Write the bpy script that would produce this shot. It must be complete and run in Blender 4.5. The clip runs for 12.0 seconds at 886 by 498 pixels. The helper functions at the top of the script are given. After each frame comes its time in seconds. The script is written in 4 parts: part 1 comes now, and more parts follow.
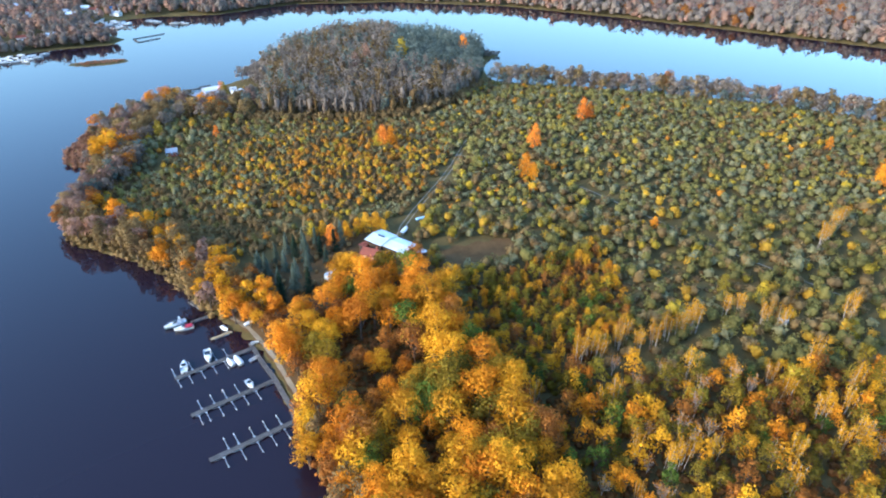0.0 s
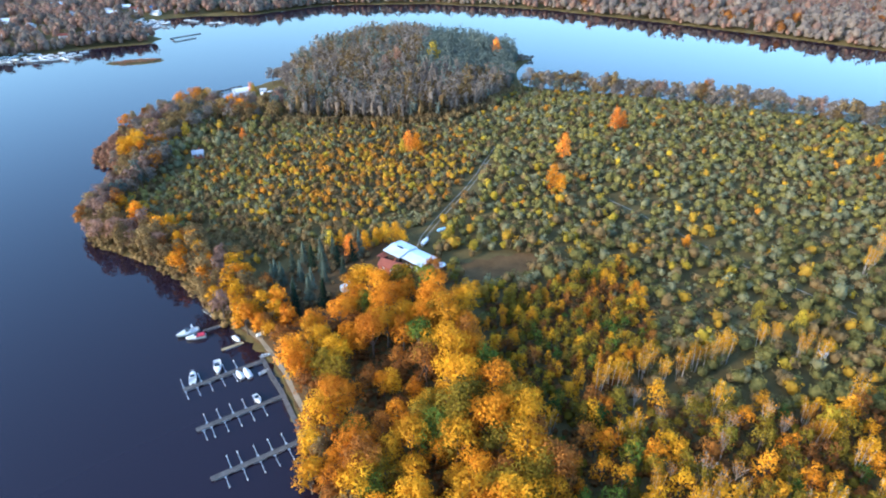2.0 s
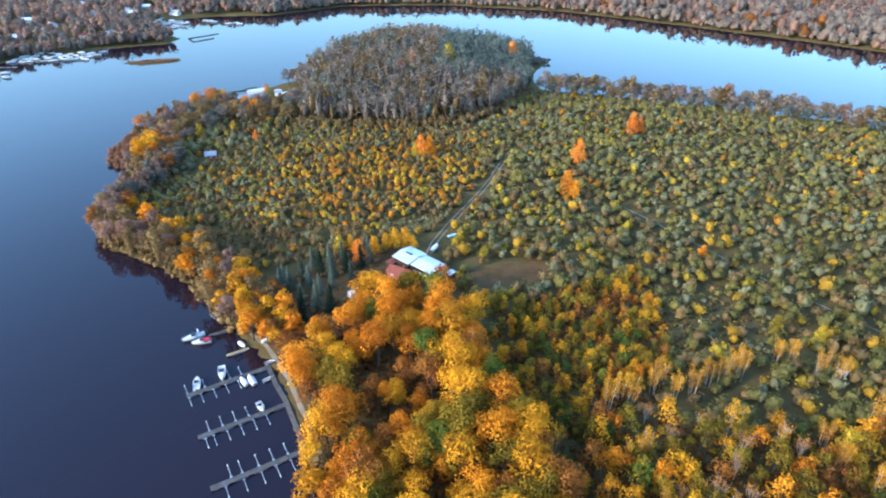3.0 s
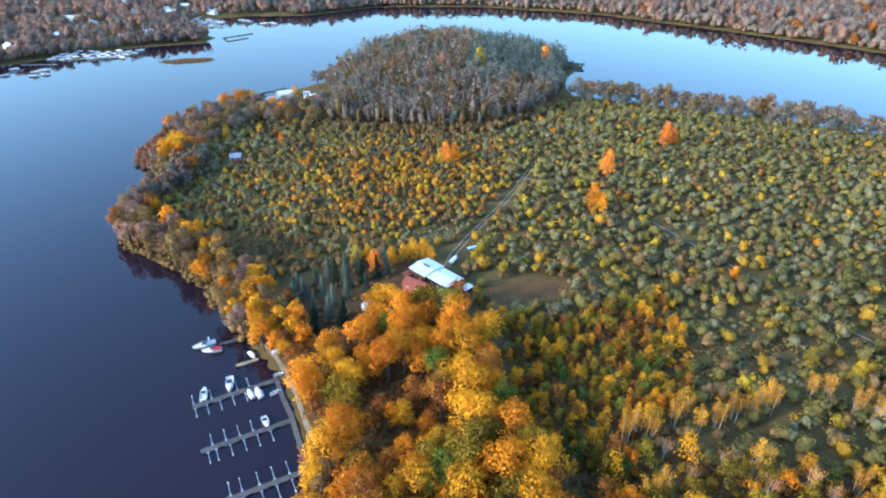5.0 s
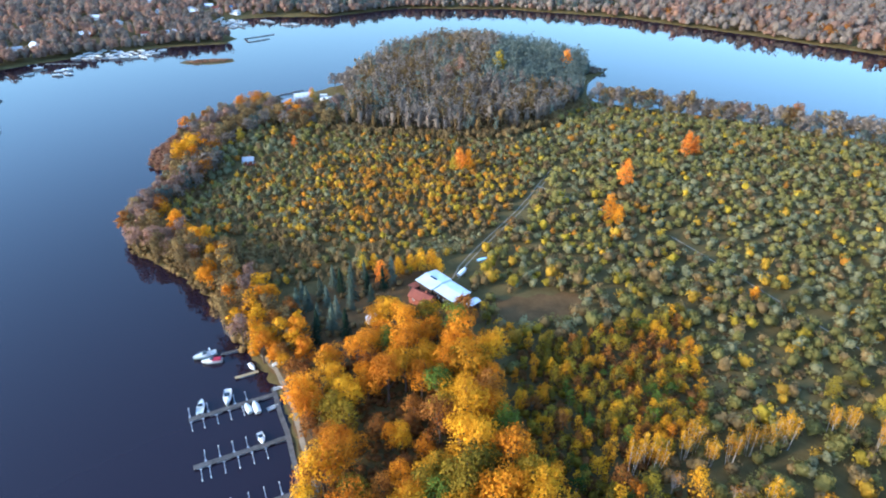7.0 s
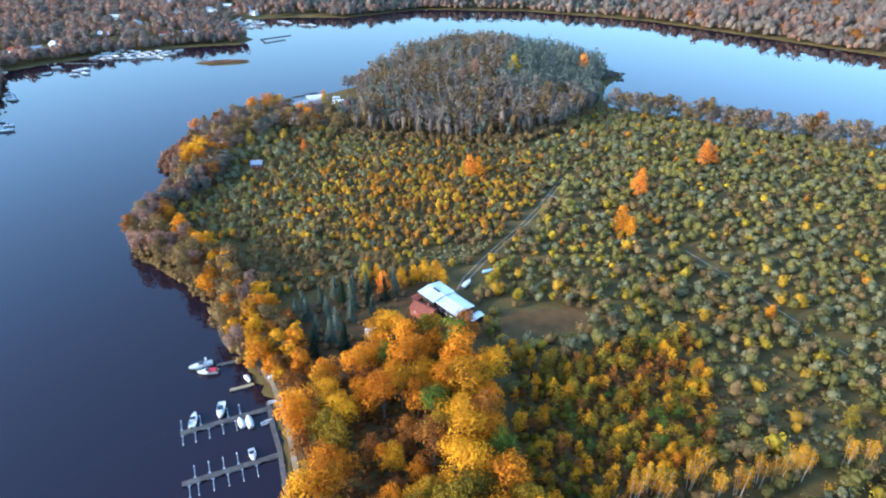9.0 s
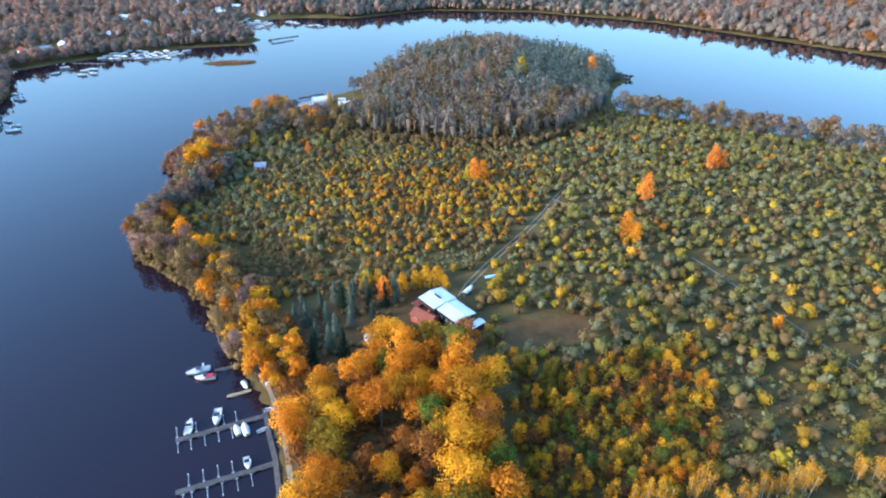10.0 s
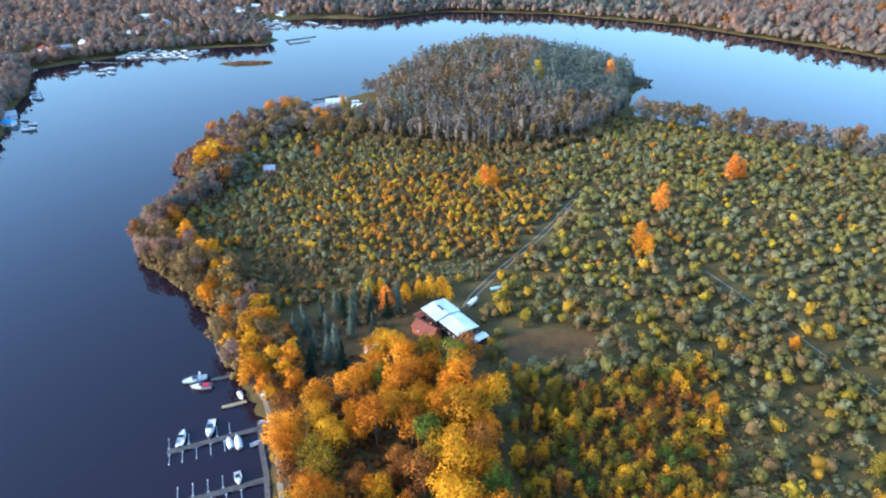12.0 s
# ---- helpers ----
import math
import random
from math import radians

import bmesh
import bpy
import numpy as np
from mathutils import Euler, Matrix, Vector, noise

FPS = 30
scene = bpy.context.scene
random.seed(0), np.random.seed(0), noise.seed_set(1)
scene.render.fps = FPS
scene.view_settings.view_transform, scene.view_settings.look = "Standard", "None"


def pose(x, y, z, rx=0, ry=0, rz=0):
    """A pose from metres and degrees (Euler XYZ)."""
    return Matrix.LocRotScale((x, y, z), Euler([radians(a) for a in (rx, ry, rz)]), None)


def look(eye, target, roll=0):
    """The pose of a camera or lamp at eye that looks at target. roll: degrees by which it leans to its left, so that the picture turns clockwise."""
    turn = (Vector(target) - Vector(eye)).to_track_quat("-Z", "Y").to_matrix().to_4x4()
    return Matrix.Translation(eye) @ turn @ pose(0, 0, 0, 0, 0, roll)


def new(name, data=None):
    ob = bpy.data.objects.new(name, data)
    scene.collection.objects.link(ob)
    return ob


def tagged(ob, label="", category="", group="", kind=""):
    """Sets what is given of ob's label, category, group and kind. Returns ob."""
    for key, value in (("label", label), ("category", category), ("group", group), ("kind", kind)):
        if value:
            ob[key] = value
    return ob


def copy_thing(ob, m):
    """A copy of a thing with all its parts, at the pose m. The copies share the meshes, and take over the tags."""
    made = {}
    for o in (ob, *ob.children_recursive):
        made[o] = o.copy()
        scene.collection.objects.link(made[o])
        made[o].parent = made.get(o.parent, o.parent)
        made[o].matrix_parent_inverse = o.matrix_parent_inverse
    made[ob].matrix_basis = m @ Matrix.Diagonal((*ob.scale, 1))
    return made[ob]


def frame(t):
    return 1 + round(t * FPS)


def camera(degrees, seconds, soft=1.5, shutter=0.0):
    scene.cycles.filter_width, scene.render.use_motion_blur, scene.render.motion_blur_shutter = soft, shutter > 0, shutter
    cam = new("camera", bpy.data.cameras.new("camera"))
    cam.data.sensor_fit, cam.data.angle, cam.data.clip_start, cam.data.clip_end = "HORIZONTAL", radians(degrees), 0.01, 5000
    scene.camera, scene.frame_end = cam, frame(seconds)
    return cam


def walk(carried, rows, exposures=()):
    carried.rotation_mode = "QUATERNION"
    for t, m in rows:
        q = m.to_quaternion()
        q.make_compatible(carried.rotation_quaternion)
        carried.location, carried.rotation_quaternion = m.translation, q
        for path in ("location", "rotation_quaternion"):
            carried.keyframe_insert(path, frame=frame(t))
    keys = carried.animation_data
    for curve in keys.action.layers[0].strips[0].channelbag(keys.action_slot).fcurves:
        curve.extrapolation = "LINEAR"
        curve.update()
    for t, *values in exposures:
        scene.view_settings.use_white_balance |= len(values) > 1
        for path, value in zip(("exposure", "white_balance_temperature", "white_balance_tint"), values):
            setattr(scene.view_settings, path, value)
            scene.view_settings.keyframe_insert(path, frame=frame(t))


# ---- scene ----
# ---- camera ----
cam = camera(71.93, 12.0, soft=2.0)
walk(cam, [
    (0.0, pose(0.00, 0.00, 120.00, 59.356, 0, 0.000)),
    (0.5, pose(1.02, 1.98, 120.13, 59.363, 0, 0.836)),
    (1.0, pose(1.89, 4.12, 120.24, 59.389, 0, 1.704)),
    (1.5, pose(2.85, 6.14, 120.29, 59.400, 0, 2.526)),
    (2.0, pose(3.86, 8.30, 120.51, 59.409, 0, 3.423)),
    (2.5, pose(4.80, 10.26, 120.67, 59.424, 0, 4.246)),
    (3.0, pose(5.75, 12.35, 120.89, 59.443, 0, 5.137)),
    (5.0, pose(9.41, 20.29, 121.67, 59.435, 0, 8.534)),
    (5.5, pose(10.25, 22.18, 121.77, 59.456, 0, 9.201)),
    (6.0, pose(11.09, 24.09, 121.93, 59.467, 0, 9.794)),
    (6.5, pose(11.87, 25.87, 122.10, 59.466, 0, 10.325)),
    (7.0, pose(12.79, 27.79, 122.35, 59.460, 0, 10.864)),
    (9.0, pose(16.08, 35.02, 122.96, 59.455, 0, 12.795)),
    (9.5, pose(16.87, 36.78, 123.10, 59.454, 0, 13.260)),
    (10.0, pose(17.60, 38.64, 123.18, 59.472, 0, 13.721)),
    (10.5, pose(18.43, 40.36, 123.31, 59.457, 0, 14.202)),
    (11.0, pose(19.26, 42.20, 123.47, 59.455, 0, 14.698)),
    (11.5, pose(20.01, 43.88, 123.54, 59.459, 0, 15.232)),
    (12.0, pose(20.69, 45.66, 123.52, 59.470, 0, 15.769)),
], exposures=[(0.0, 2.24, 5280, 6), (12.0, 2.24, 5280, 6)])

# ---- world, sun, exposure ----
SUN_AZ, SUN_EL = 238.0, 20.0
world = bpy.data.worlds.new("world")
scene.world = world
world.use_nodes = True
wn, wl = world.node_tree.nodes, world.node_tree.links
sky = wn.new("ShaderNodeTexSky")
sky.sky_type, sky.sun_disc = "NISHITA", False
sky.sun_elevation, sky.sun_rotation = radians(SUN_EL), radians(SUN_AZ)
sky.air_density, sky.dust_density, sky.ozone_density = 1.35, 1.4, 3.8
wn["Background"].inputs["Strength"].default_value = 0.15
wl.new(sky.outputs["Color"], wn["Background"].inputs["Color"])
sun = new("sun", bpy.data.lights.new("sun", "SUN"))
sun.data.energy, sun.data.angle, sun.data.color = 1.45, radians(10.0), (1.0, 0.79, 0.52)
sun_dir = Vector((math.sin(radians(SUN_AZ)) * math.cos(radians(SUN_EL)), math.cos(radians(SUN_AZ)) * math.cos(radians(SUN_EL)), math.sin(radians(SUN_EL))))
sun.matrix_world = look(sun_dir * 500, (0, 0, 0))


# ---- materials ----
def material(name, color, rough=0.8, metal=0.0, other=None, scale=1.0, bump=0.0, fine=None):
    """A surface whose colour wanders between two tones at two scales."""
    m = bpy.data.materials.new(name)
    m.use_nodes = True
    n, l = m.node_tree.nodes, m.node_tree.links
    b = n["Principled BSDF"]
    b.inputs["Roughness"].default_value, b.inputs["Metallic"].default_value = rough, metal
    b.inputs["Specular IOR Level"].default_value = 0.04 if rough > 0.84 else 0.5
    geo = n.new("ShaderNodeNewGeometry")
    big, small = n.new("ShaderNodeTexNoise"), n.new("ShaderNodeTexNoise")
    big.inputs["Scale"].default_value, small.inputs["Scale"].default_value = scale, fine or scale * 9
    big.inputs["Detail"].default_value, small.inputs["Detail"].default_value = 4, 3
    for t in (big, small):
        l.new(geo.outputs["Position"], t.inputs["Vector"])
    mean = n.new("ShaderNodeMath")
    mean.operation = "MULTIPLY_ADD"
    l.new(small.outputs["Fac"], mean.inputs[0])
    mean.inputs[1].default_value = 0.6
    add = n.new("ShaderNodeMath")
    add.operation = "MULTIPLY_ADD"
    l.new(big.outputs["Fac"], add.inputs[0])
    add.inputs[1].default_value, add.inputs[2].default_value = 1.3, -0.45
    l.new(add.outputs[0], mean.inputs[2])
    ramp = n.new("ShaderNodeValToRGB")
    other = other or tuple(c * 0.7 for c in color)
    ramp.color_ramp.elements[0].position, ramp.color_ramp.elements[1].position = 0.2, 0.8
    ramp.color_ramp.elements[0].color, ramp.color_ramp.elements[1].color = (*other, 1), (*color, 1)
    l.new(mean.outputs[0], ramp.inputs["Fac"])
    l.new(ramp.outputs["Color"], b.inputs["Base Color"])
    if bump:
        bm = n.new("ShaderNodeBump")
        bm.inputs["Distance"].default_value, bm.inputs["Strength"].default_value = bump, 0.6
        l.new(small.outputs["Fac"], bm.inputs["Height"])
        l.new(bm.outputs["Normal"], b.inputs["Normal"])
    return m


def leaves(name, low, mid, high, through_light=0.35, scale=0.09):
    """Foliage: tone by plant, by patch and by leaf clump, some light passing through."""
    m = bpy.data.materials.new(name)
    m.use_nodes = True
    n, l = m.node_tree.nodes, m.node_tree.links
    b = n["Principled BSDF"]
    b.inputs["Roughness"].default_value = 0.7
    b.inputs["Specular IOR Level"].default_value = 0.05
    geo, info, tex = n.new("ShaderNodeNewGeometry"), n.new("ShaderNodeObjectInfo"), n.new("ShaderNodeTexNoise")
    tex.inputs["Scale"].default_value, tex.inputs["Detail"].default_value = scale, 3
    l.new(geo.outputs["Position"], tex.inputs["Vector"])
    total = None
    for out, gain, off in ((tex.outputs["Fac"], 1.3, -0.60), (info.outputs["Random"], 0.42, 0.0), (geo.outputs["Random Per Island"], 0.24, 0.12)):
        a = n.new("ShaderNodeMath")
        a.operation = "MULTIPLY_ADD"
        l.new(out, a.inputs[0])
        a.inputs[1].default_value, a.inputs[2].default_value = gain, off
        if total:
            l.new(total.outputs[0], a.inputs[2])
        total = a
    ramp = n.new("ShaderNodeValToRGB")
    e = ramp.color_ramp.elements
    e[0].position, e[1].position = 0.1, 0.9
    e[0].color, e[1].color = (*low, 1), (*high, 1)
    e.new(0.5).color = (*mid, 1)
    l.new(total.outputs[0], ramp.inputs["Fac"])
    l.new(ramp.outputs["Color"], b.inputs["Base Color"])
    tr, mix = n.new("ShaderNodeBsdfTranslucent"), n.new("ShaderNodeMixShader")
    l.new(ramp.outputs["Color"], tr.inputs["Color"])
    mix.inputs["Fac"].default_value = through_light
    l.new(b.outputs[0], mix.inputs[1])
    l.new(tr.outputs[0], mix.inputs[2])
    l.new(mix.outputs[0], n["Material Output"].inputs["Surface"])
    return m


LEAF = {
    "orange": leaves("leaf_orange", (0.40, 0.13, 0.010), (0.68, 0.26, 0.012), (0.82, 0.40, 0.02)),
    "gold": leaves("leaf_gold", (0.36, 0.155, 0.010), (0.62, 0.30, 0.012), (0.78, 0.435, 0.018)),
    "rust": leaves("leaf_rust", (0.17, 0.065, 0.018), (0.30, 0.115, 0.022), (0.44, 0.18, 0.025)),
    "moss": leaves("leaf_moss", (0.115, 0.088, 0.012), (0.245, 0.16, 0.016), (0.42, 0.25, 0.02)),
    "lemon": leaves("leaf_lemon", (0.20, 0.145, 0.02), (0.37, 0.26, 0.025), (0.56, 0.38, 0.03)),
    "green": leaves("leaf_green", (0.05, 0.075, 0.015), (0.10, 0.135, 0.02), (0.22, 0.23, 0.03)),
    "olive": leaves("leaf_olive", (0.11, 0.097, 0.032), (0.195, 0.165, 0.048), (0.30, 0.245, 0.07)),
    # grey-green shrub leaf, paled further to carry haze over the far scrub
    "sage": leaves("leaf_sage_hazed", (0.15, 0.142, 0.075), (0.245, 0.222, 0.11), (0.34, 0.30, 0.15)),
    "brown": leaves("leaf_brown", (0.125, 0.08, 0.036), (0.215, 0.142, 0.058), (0.32, 0.205, 0.08)),
    "amber": leaves("leaf_amber", (0.24, 0.14, 0.022), (0.43, 0.25, 0.024), (0.62, 0.36, 0.03)),
    "ochre": leaves("leaf_ochre", (0.30, 0.13, 0.022), (0.54, 0.225, 0.022), (0.70, 0.32, 0.03)),
    "litter": leaves("leaf_litter", (0.09, 0.045, 0.018), (0.175, 0.08, 0.026), (0.28, 0.125, 0.035)),
    "coral": leaves("leaf_coral", (0.50, 0.14, 0.02), (0.75, 0.24, 0.025), (0.85, 0.36, 0.05)),
    "needle": leaves("leaf_needle", (0.016, 0.028, 0.016), (0.035, 0.055, 0.028), (0.075, 0.10, 0.055)),
    "frosted": leaves("leaf_frosted", (0.06, 0.075, 0.05), (0.125, 0.145, 0.10), (0.21, 0.23, 0.17)),
    # last three: greyed and paled, with the distance haze painted into the leaf colour
    "haze": leaves("leaf_hazed_grey_brown", (0.16, 0.126, 0.102), (0.205, 0.162, 0.13), (0.25, 0.196, 0.155), scale=0.02),
    "mauve": leaves("leaf_hazed_mauve", (0.165, 0.105, 0.08), (0.27, 0.16, 0.115), (0.42, 0.215, 0.13), scale=0.03),
    "pine": leaves("leaf_hazed_blue_green", (0.075, 0.09, 0.08), (0.12, 0.14, 0.118), (0.18, 0.19, 0.15), scale=0.03),
}
BARK = material("bark", (0.16, 0.12, 0.09), 0.9, other=(0.06, 0.045, 0.035), scale=1.5)
BIRCH = material("birch_bark", (0.44, 0.38, 0.31), 0.88, other=(0.24, 0.19, 0.15), scale=0.8)
TWIG = material("pale_twig", (0.42, 0.32, 0.24), 0.9, other=(0.25, 0.18, 0.13), scale=0.8)
GROUND = material("rough_grass", (0.125, 0.092, 0.036), 0.95, other=(0.075, 0.054, 0.021), scale=0.06, fine=0.55, bump=0.25)


def water_material():
    m = bpy.data.materials.new("lake_water")
    m.use_nodes = True
    n, l = m.node_tree.nodes, m.node_tree.links
    b = n["Principled BSDF"]
    b.inputs["Base Color"].default_value = (0.012, 0.007, 0.012, 1)
    b.inputs["Roughness"].default_value, b.inputs["IOR"].default_value = 0.035, 1.33
    geo, tex, bump = n.new("ShaderNodeNewGeometry"), n.new("ShaderNodeTexNoise"), n.new("ShaderNodeBump")
    tex.inputs["Scale"].default_value, tex.inputs["Detail"].default_value = 0.5, 4
    l.new(geo.outputs["Position"], tex.inputs["Vector"])
    l.new(tex.outputs["Fac"], bump.inputs["Height"])
    bump.inputs["Strength"].default_value, bump.inputs["Distance"].default_value = 0.12, 0.05
    l.new(bump.outputs["Normal"], b.inputs["Normal"])
    return m


WATER = water_material()

# ---- plan: shores and zones (x east, y away, metres) ----
PENINSULA = [(600, -300), (90, -120), (20, 20), (-12, 72), (-26, 92), (-39, 114), (-48, 130.6), (-58, 145.6), (-75, 160), (-97, 181), (-118, 195), (-142, 204), (-152, 214),
             (-159, 232), (-163, 257), (-168, 277), (-190, 285), (-196, 303), (-200, 335), (-190, 372), (-172, 402), (-156, 425), (-141, 450), (-138, 500), (-126, 548), (-100, 585),
             (-55, 596), (0, 572), (33, 535), (46, 518), (36, 500), (30, 470), (36, 440), (84, 428), (150, 408), (205, 388), (250, 360), (330, 310), (700, 150), (1500, -300)]
FAR_SHORE = [(-5000, 150), (-500, 190), (-330, 250), (-305, 286), (-320, 306), (-347, 332), (-374, 374), (-425, 428), (-405, 462), (-374, 498), (-345, 528), (-318, 545), (-292, 556), (-292, 580), (-318, 600), (-346, 640), (-340, 672), (-310, 692), (-250, 705), (-180, 776),
             (-56, 792), (75, 760), (186, 690), (277, 625), (375, 548), (520, 440), (1500, 60), (5000, -600), (5000, 5000), (-5000, 5000)]
REED_ISLE = [(-290, 486), (-280, 483), (-262, 491), (-254, 499), (-262, 501), (-282, 494)]


def inside(poly, x, y):
    x, y = np.asarray(x, float), np.asarray(y, float)
    res = np.zeros(x.shape, bool)
    for (x0, y0), (x1, y1) in zip(poly, poly[1:] + poly[:1]):
        if y0 != y1:
            res ^= ((y0 > y) != (y1 > y)) & (x < (x1 - x0) * (y - y0) / (y1 - y0) + x0)
    return res


def edge(poly, x, y):
    """Distance to the outline, positive inside."""
    x, y = np.asarray(x, float), np.asarray(y, float)
    best = np.full(x.shape, 1e9)
    for (x0, y0), (x1, y1) in zip(poly, poly[1:] + poly[:1]):
        dx, dy = x1 - x0, y1 - y0
        t = np.clip(((x - x0) * dx + (y - y0) * dy) / (dx * dx + dy * dy), 0, 1)
        best = np.minimum(best, np.hypot(x - x0 - t * dx, y - y0 - t * dy))
    return np.where(inside(poly, x, y), best, -best)


def wave(x, y, s):
    return np.sin(x / s + 1.3 * np.sin(y / s * 0.7)) * np.cos(y / s * 1.1 + np.sin(x / s * 0.6))


def land(x, y):
    x, y = np.asarray(x, float), np.asarray(y, float)
    ragged = 1.6 * wave(x, y, 5.3) + 0.9 * wave(x + 40, y, 2.1)
    d = np.maximum(np.maximum(edge(PENINSULA, x, y), edge(FAR_SHORE, x, y)), edge(REED_ISLE, x, y) * 0.2) + ragged * 0.35
    up = np.clip(d / 60, 0, 1)
    rise = 3.0 * np.exp(-((x - 95) / 60) ** 2 - ((y - 325) / 45) ** 2)
    inner = 0.35 + 0.06 * np.minimum(d, 10) + 3.0 * up * up * (3 - 2 * up) + up * (0.5 * wave(x, y, 31) + 0.25 * wave(x, y, 11)) + rise
    return np.where(d > 0, inner, np.maximum(0.35 + d * 0.5, -4.0))


# ---- mesh helpers ----
def raw_mesh(name, verts, faces_n, mats, corners=None, smooth=False):
    """A mesh of quads (faces_n None) or of given faces."""
    me = bpy.data.meshes.new(name)
    if corners is None:
        v = np.asarray(verts, np.float32)
        soft = v.reshape(-1, 6)[:, 3:] if v.shape[-1] == 6 else None
        v = np.ascontiguousarray(v.reshape(-1, v.shape[-1])[:, :3])
        k = len(v) // 4
        me.vertices.add(len(v))
        me.vertices.foreach_set("co", v.ravel())
        me.loops.add(len(v))
        me.loops.foreach_set("vertex_index", np.arange(len(v), dtype=np.int32))
        me.polygons.add(k)
        me.polygons.foreach_set("loop_start", np.arange(0, len(v), 4, dtype=np.int32))
        me.update(calc_edges=True)
        if soft is not None:
            me.polygons.foreach_set("use_smooth", np.ones(k, bool))
            me.normals_split_custom_set_from_vertices(soft.tolist())
    else:
        me.from_pydata([tuple(p) for p in verts], [], corners)
        if smooth:
            me.polygons.foreach_set("use_smooth", [True] * len(me.polygons))
    me.materials.append(mats)
    return me


def part(name, bm, mat, parent, label=""):
    """Links a bmesh, or a mesh, as one mesh object under a thing."""
    if isinstance(bm, bmesh.types.BMesh):
        me = bpy.data.meshes.new(name)
        bm.to_mesh(me)
        bm.free()
        me.materials.append(mat)
    else:
        me = bm
    ob = new(name, me)
    ob.parent = parent
    if label:
        ob["label"] = label
    return ob


def thing(name, x, y, z, turn=0.0, label="", category="", group="", kind=""):
    ob = new(name)
    ob.matrix_basis = pose(x, y, z, 0, 0, turn)
    return tagged(ob, label, category, group, kind)


def tubes(paths, sides=5):
    """Tapered tubes along paths of (point, radius)."""
    verts, faces = [], []
    for path in paths:
        first = len(verts)
        for i, (p, r) in enumerate(path):
            a = Vector(path[max(i - 1, 0)][0])
            b = Vector(path[min(i + 1, len(path) - 1)][0])
            q = (b - a).to_track_quat("Z", "Y")
            for k in range(sides):
                t = 2 * math.pi * k / sides
                verts.append(tuple(Vector(p) + q @ Vector((r * math.cos(t), r * math.sin(t), 0))))
        for i in range(len(path) - 1):
            for k in range(sides):
                a, b = first + i * sides + k, first + i * sides + (k + 1) % sides
                faces.append((a, b, b + sides, a + sides))
    return verts, faces


def clumps(p, normal, size, rng, loose=0.33):
    """One small leaf clump (a quad) at each point, facing roughly along the normals."""
    n = len(p)
    nn = normal + rng.normal(0, loose, (n, 3))
    nn /= np.linalg.norm(nn, axis=1, keepdims=True) + 1e-9
    a = np.cross(nn, rng.normal(0, 1, (n, 3)))
    a /= np.linalg.norm(a, axis=1, keepdims=True) + 1e-9
    b = np.cross(nn, a)
    s = (size * rng.uniform(0.6, 1.3, n))[:, None]
    w = rng.uniform(0.6, 1.0, n)[:, None]
    bend = nn * s * rng.uniform(-0.3, 0.3, n)[:, None]
    quads = np.stack([p - a * s, p - b * s * w + bend, p + a * s, p + b * s * w + bend], 1)
    soft = normal * 0.8 + nn * 0.35
    soft /= np.linalg.norm(soft, axis=1, keepdims=True) + 1e-9
    return np.concatenate([quads, np.repeat(soft[:, None], 4, 1)], 2)


def lobes_cloud(lobes, count, size, rng, low=-0.35, loose=0.33, thin=0.62):
    """Leaf clumps over the outer shells of overlapping lobes (centre, radii)."""
    vol = np.array([l[1][0] * l[1][2] for l in lobes])
    pts, nor = [], []
    for (c, r), k in zip(lobes, np.maximum((count * vol / vol.sum()).astype(int), 3)):
        d = rng.normal(0, 1, (k * 2, 3))
        d /= np.linalg.norm(d, axis=1, keepdims=True)
        d = d[d[:, 2] > low][:k]
        q = rng.uniform(thin, 1.06, (len(d), 1)) * (1 + 0.12 * np.sin(d[:, :1] * 7 + c[0]) * np.cos(d[:, 1:2] * 6 + c[1]))
        pts.append(np.asarray(c) + d * np.asarray(r) * q)
        nor.append(d)
    return clumps(np.concatenate(pts), np.concatenate(nor), size, rng, loose)


# ---- setting: ground and lake ----
def axis_steps(lo, hi, step, far):
    mid = list(np.arange(lo, hi + step, step))
    a, b, s = mid[0], mid[-1], step
    left, right = [], []
    while a > -far or b < far:
        s *= 1.35
        a, b = a - s, b + s
        left.append(a)
        right.append(b)
    return np.array(left[::-1] + mid + right)


def build_ground():
    xs, ys = axis_steps(-420, 420, 4.6, 4600), axis_steps(20, 820, 4.6, 4600)
    X, Y = np.meshgrid(xs, ys)
    Z = land(X, Y)
    v = np.stack([X, Y, Z], -1).reshape(-1, 3)
    w = len(xs)
    i = (np.arange(len(ys) - 1)[:, None] * w + np.arange(w - 1)[None]).ravel()
    f = np.stack([i, i + 1, i + 1 + w, i + w], 1)
    tagged(new("ground", raw_mesh("ground", v, 0, GROUND, f.tolist(), True)), "rough autumn grassland and lake bed sheet under the trees", "ground", kind="structure")
    far = 4600
    tagged(new("water", raw_mesh("water", [(-far, -far, 0), (far, -far, 0), (far, far, 0), (-far, far, 0)], 0, WATER)), "calm dark blue lake water reflecting the sky", "lake", kind="structure")


build_ground()

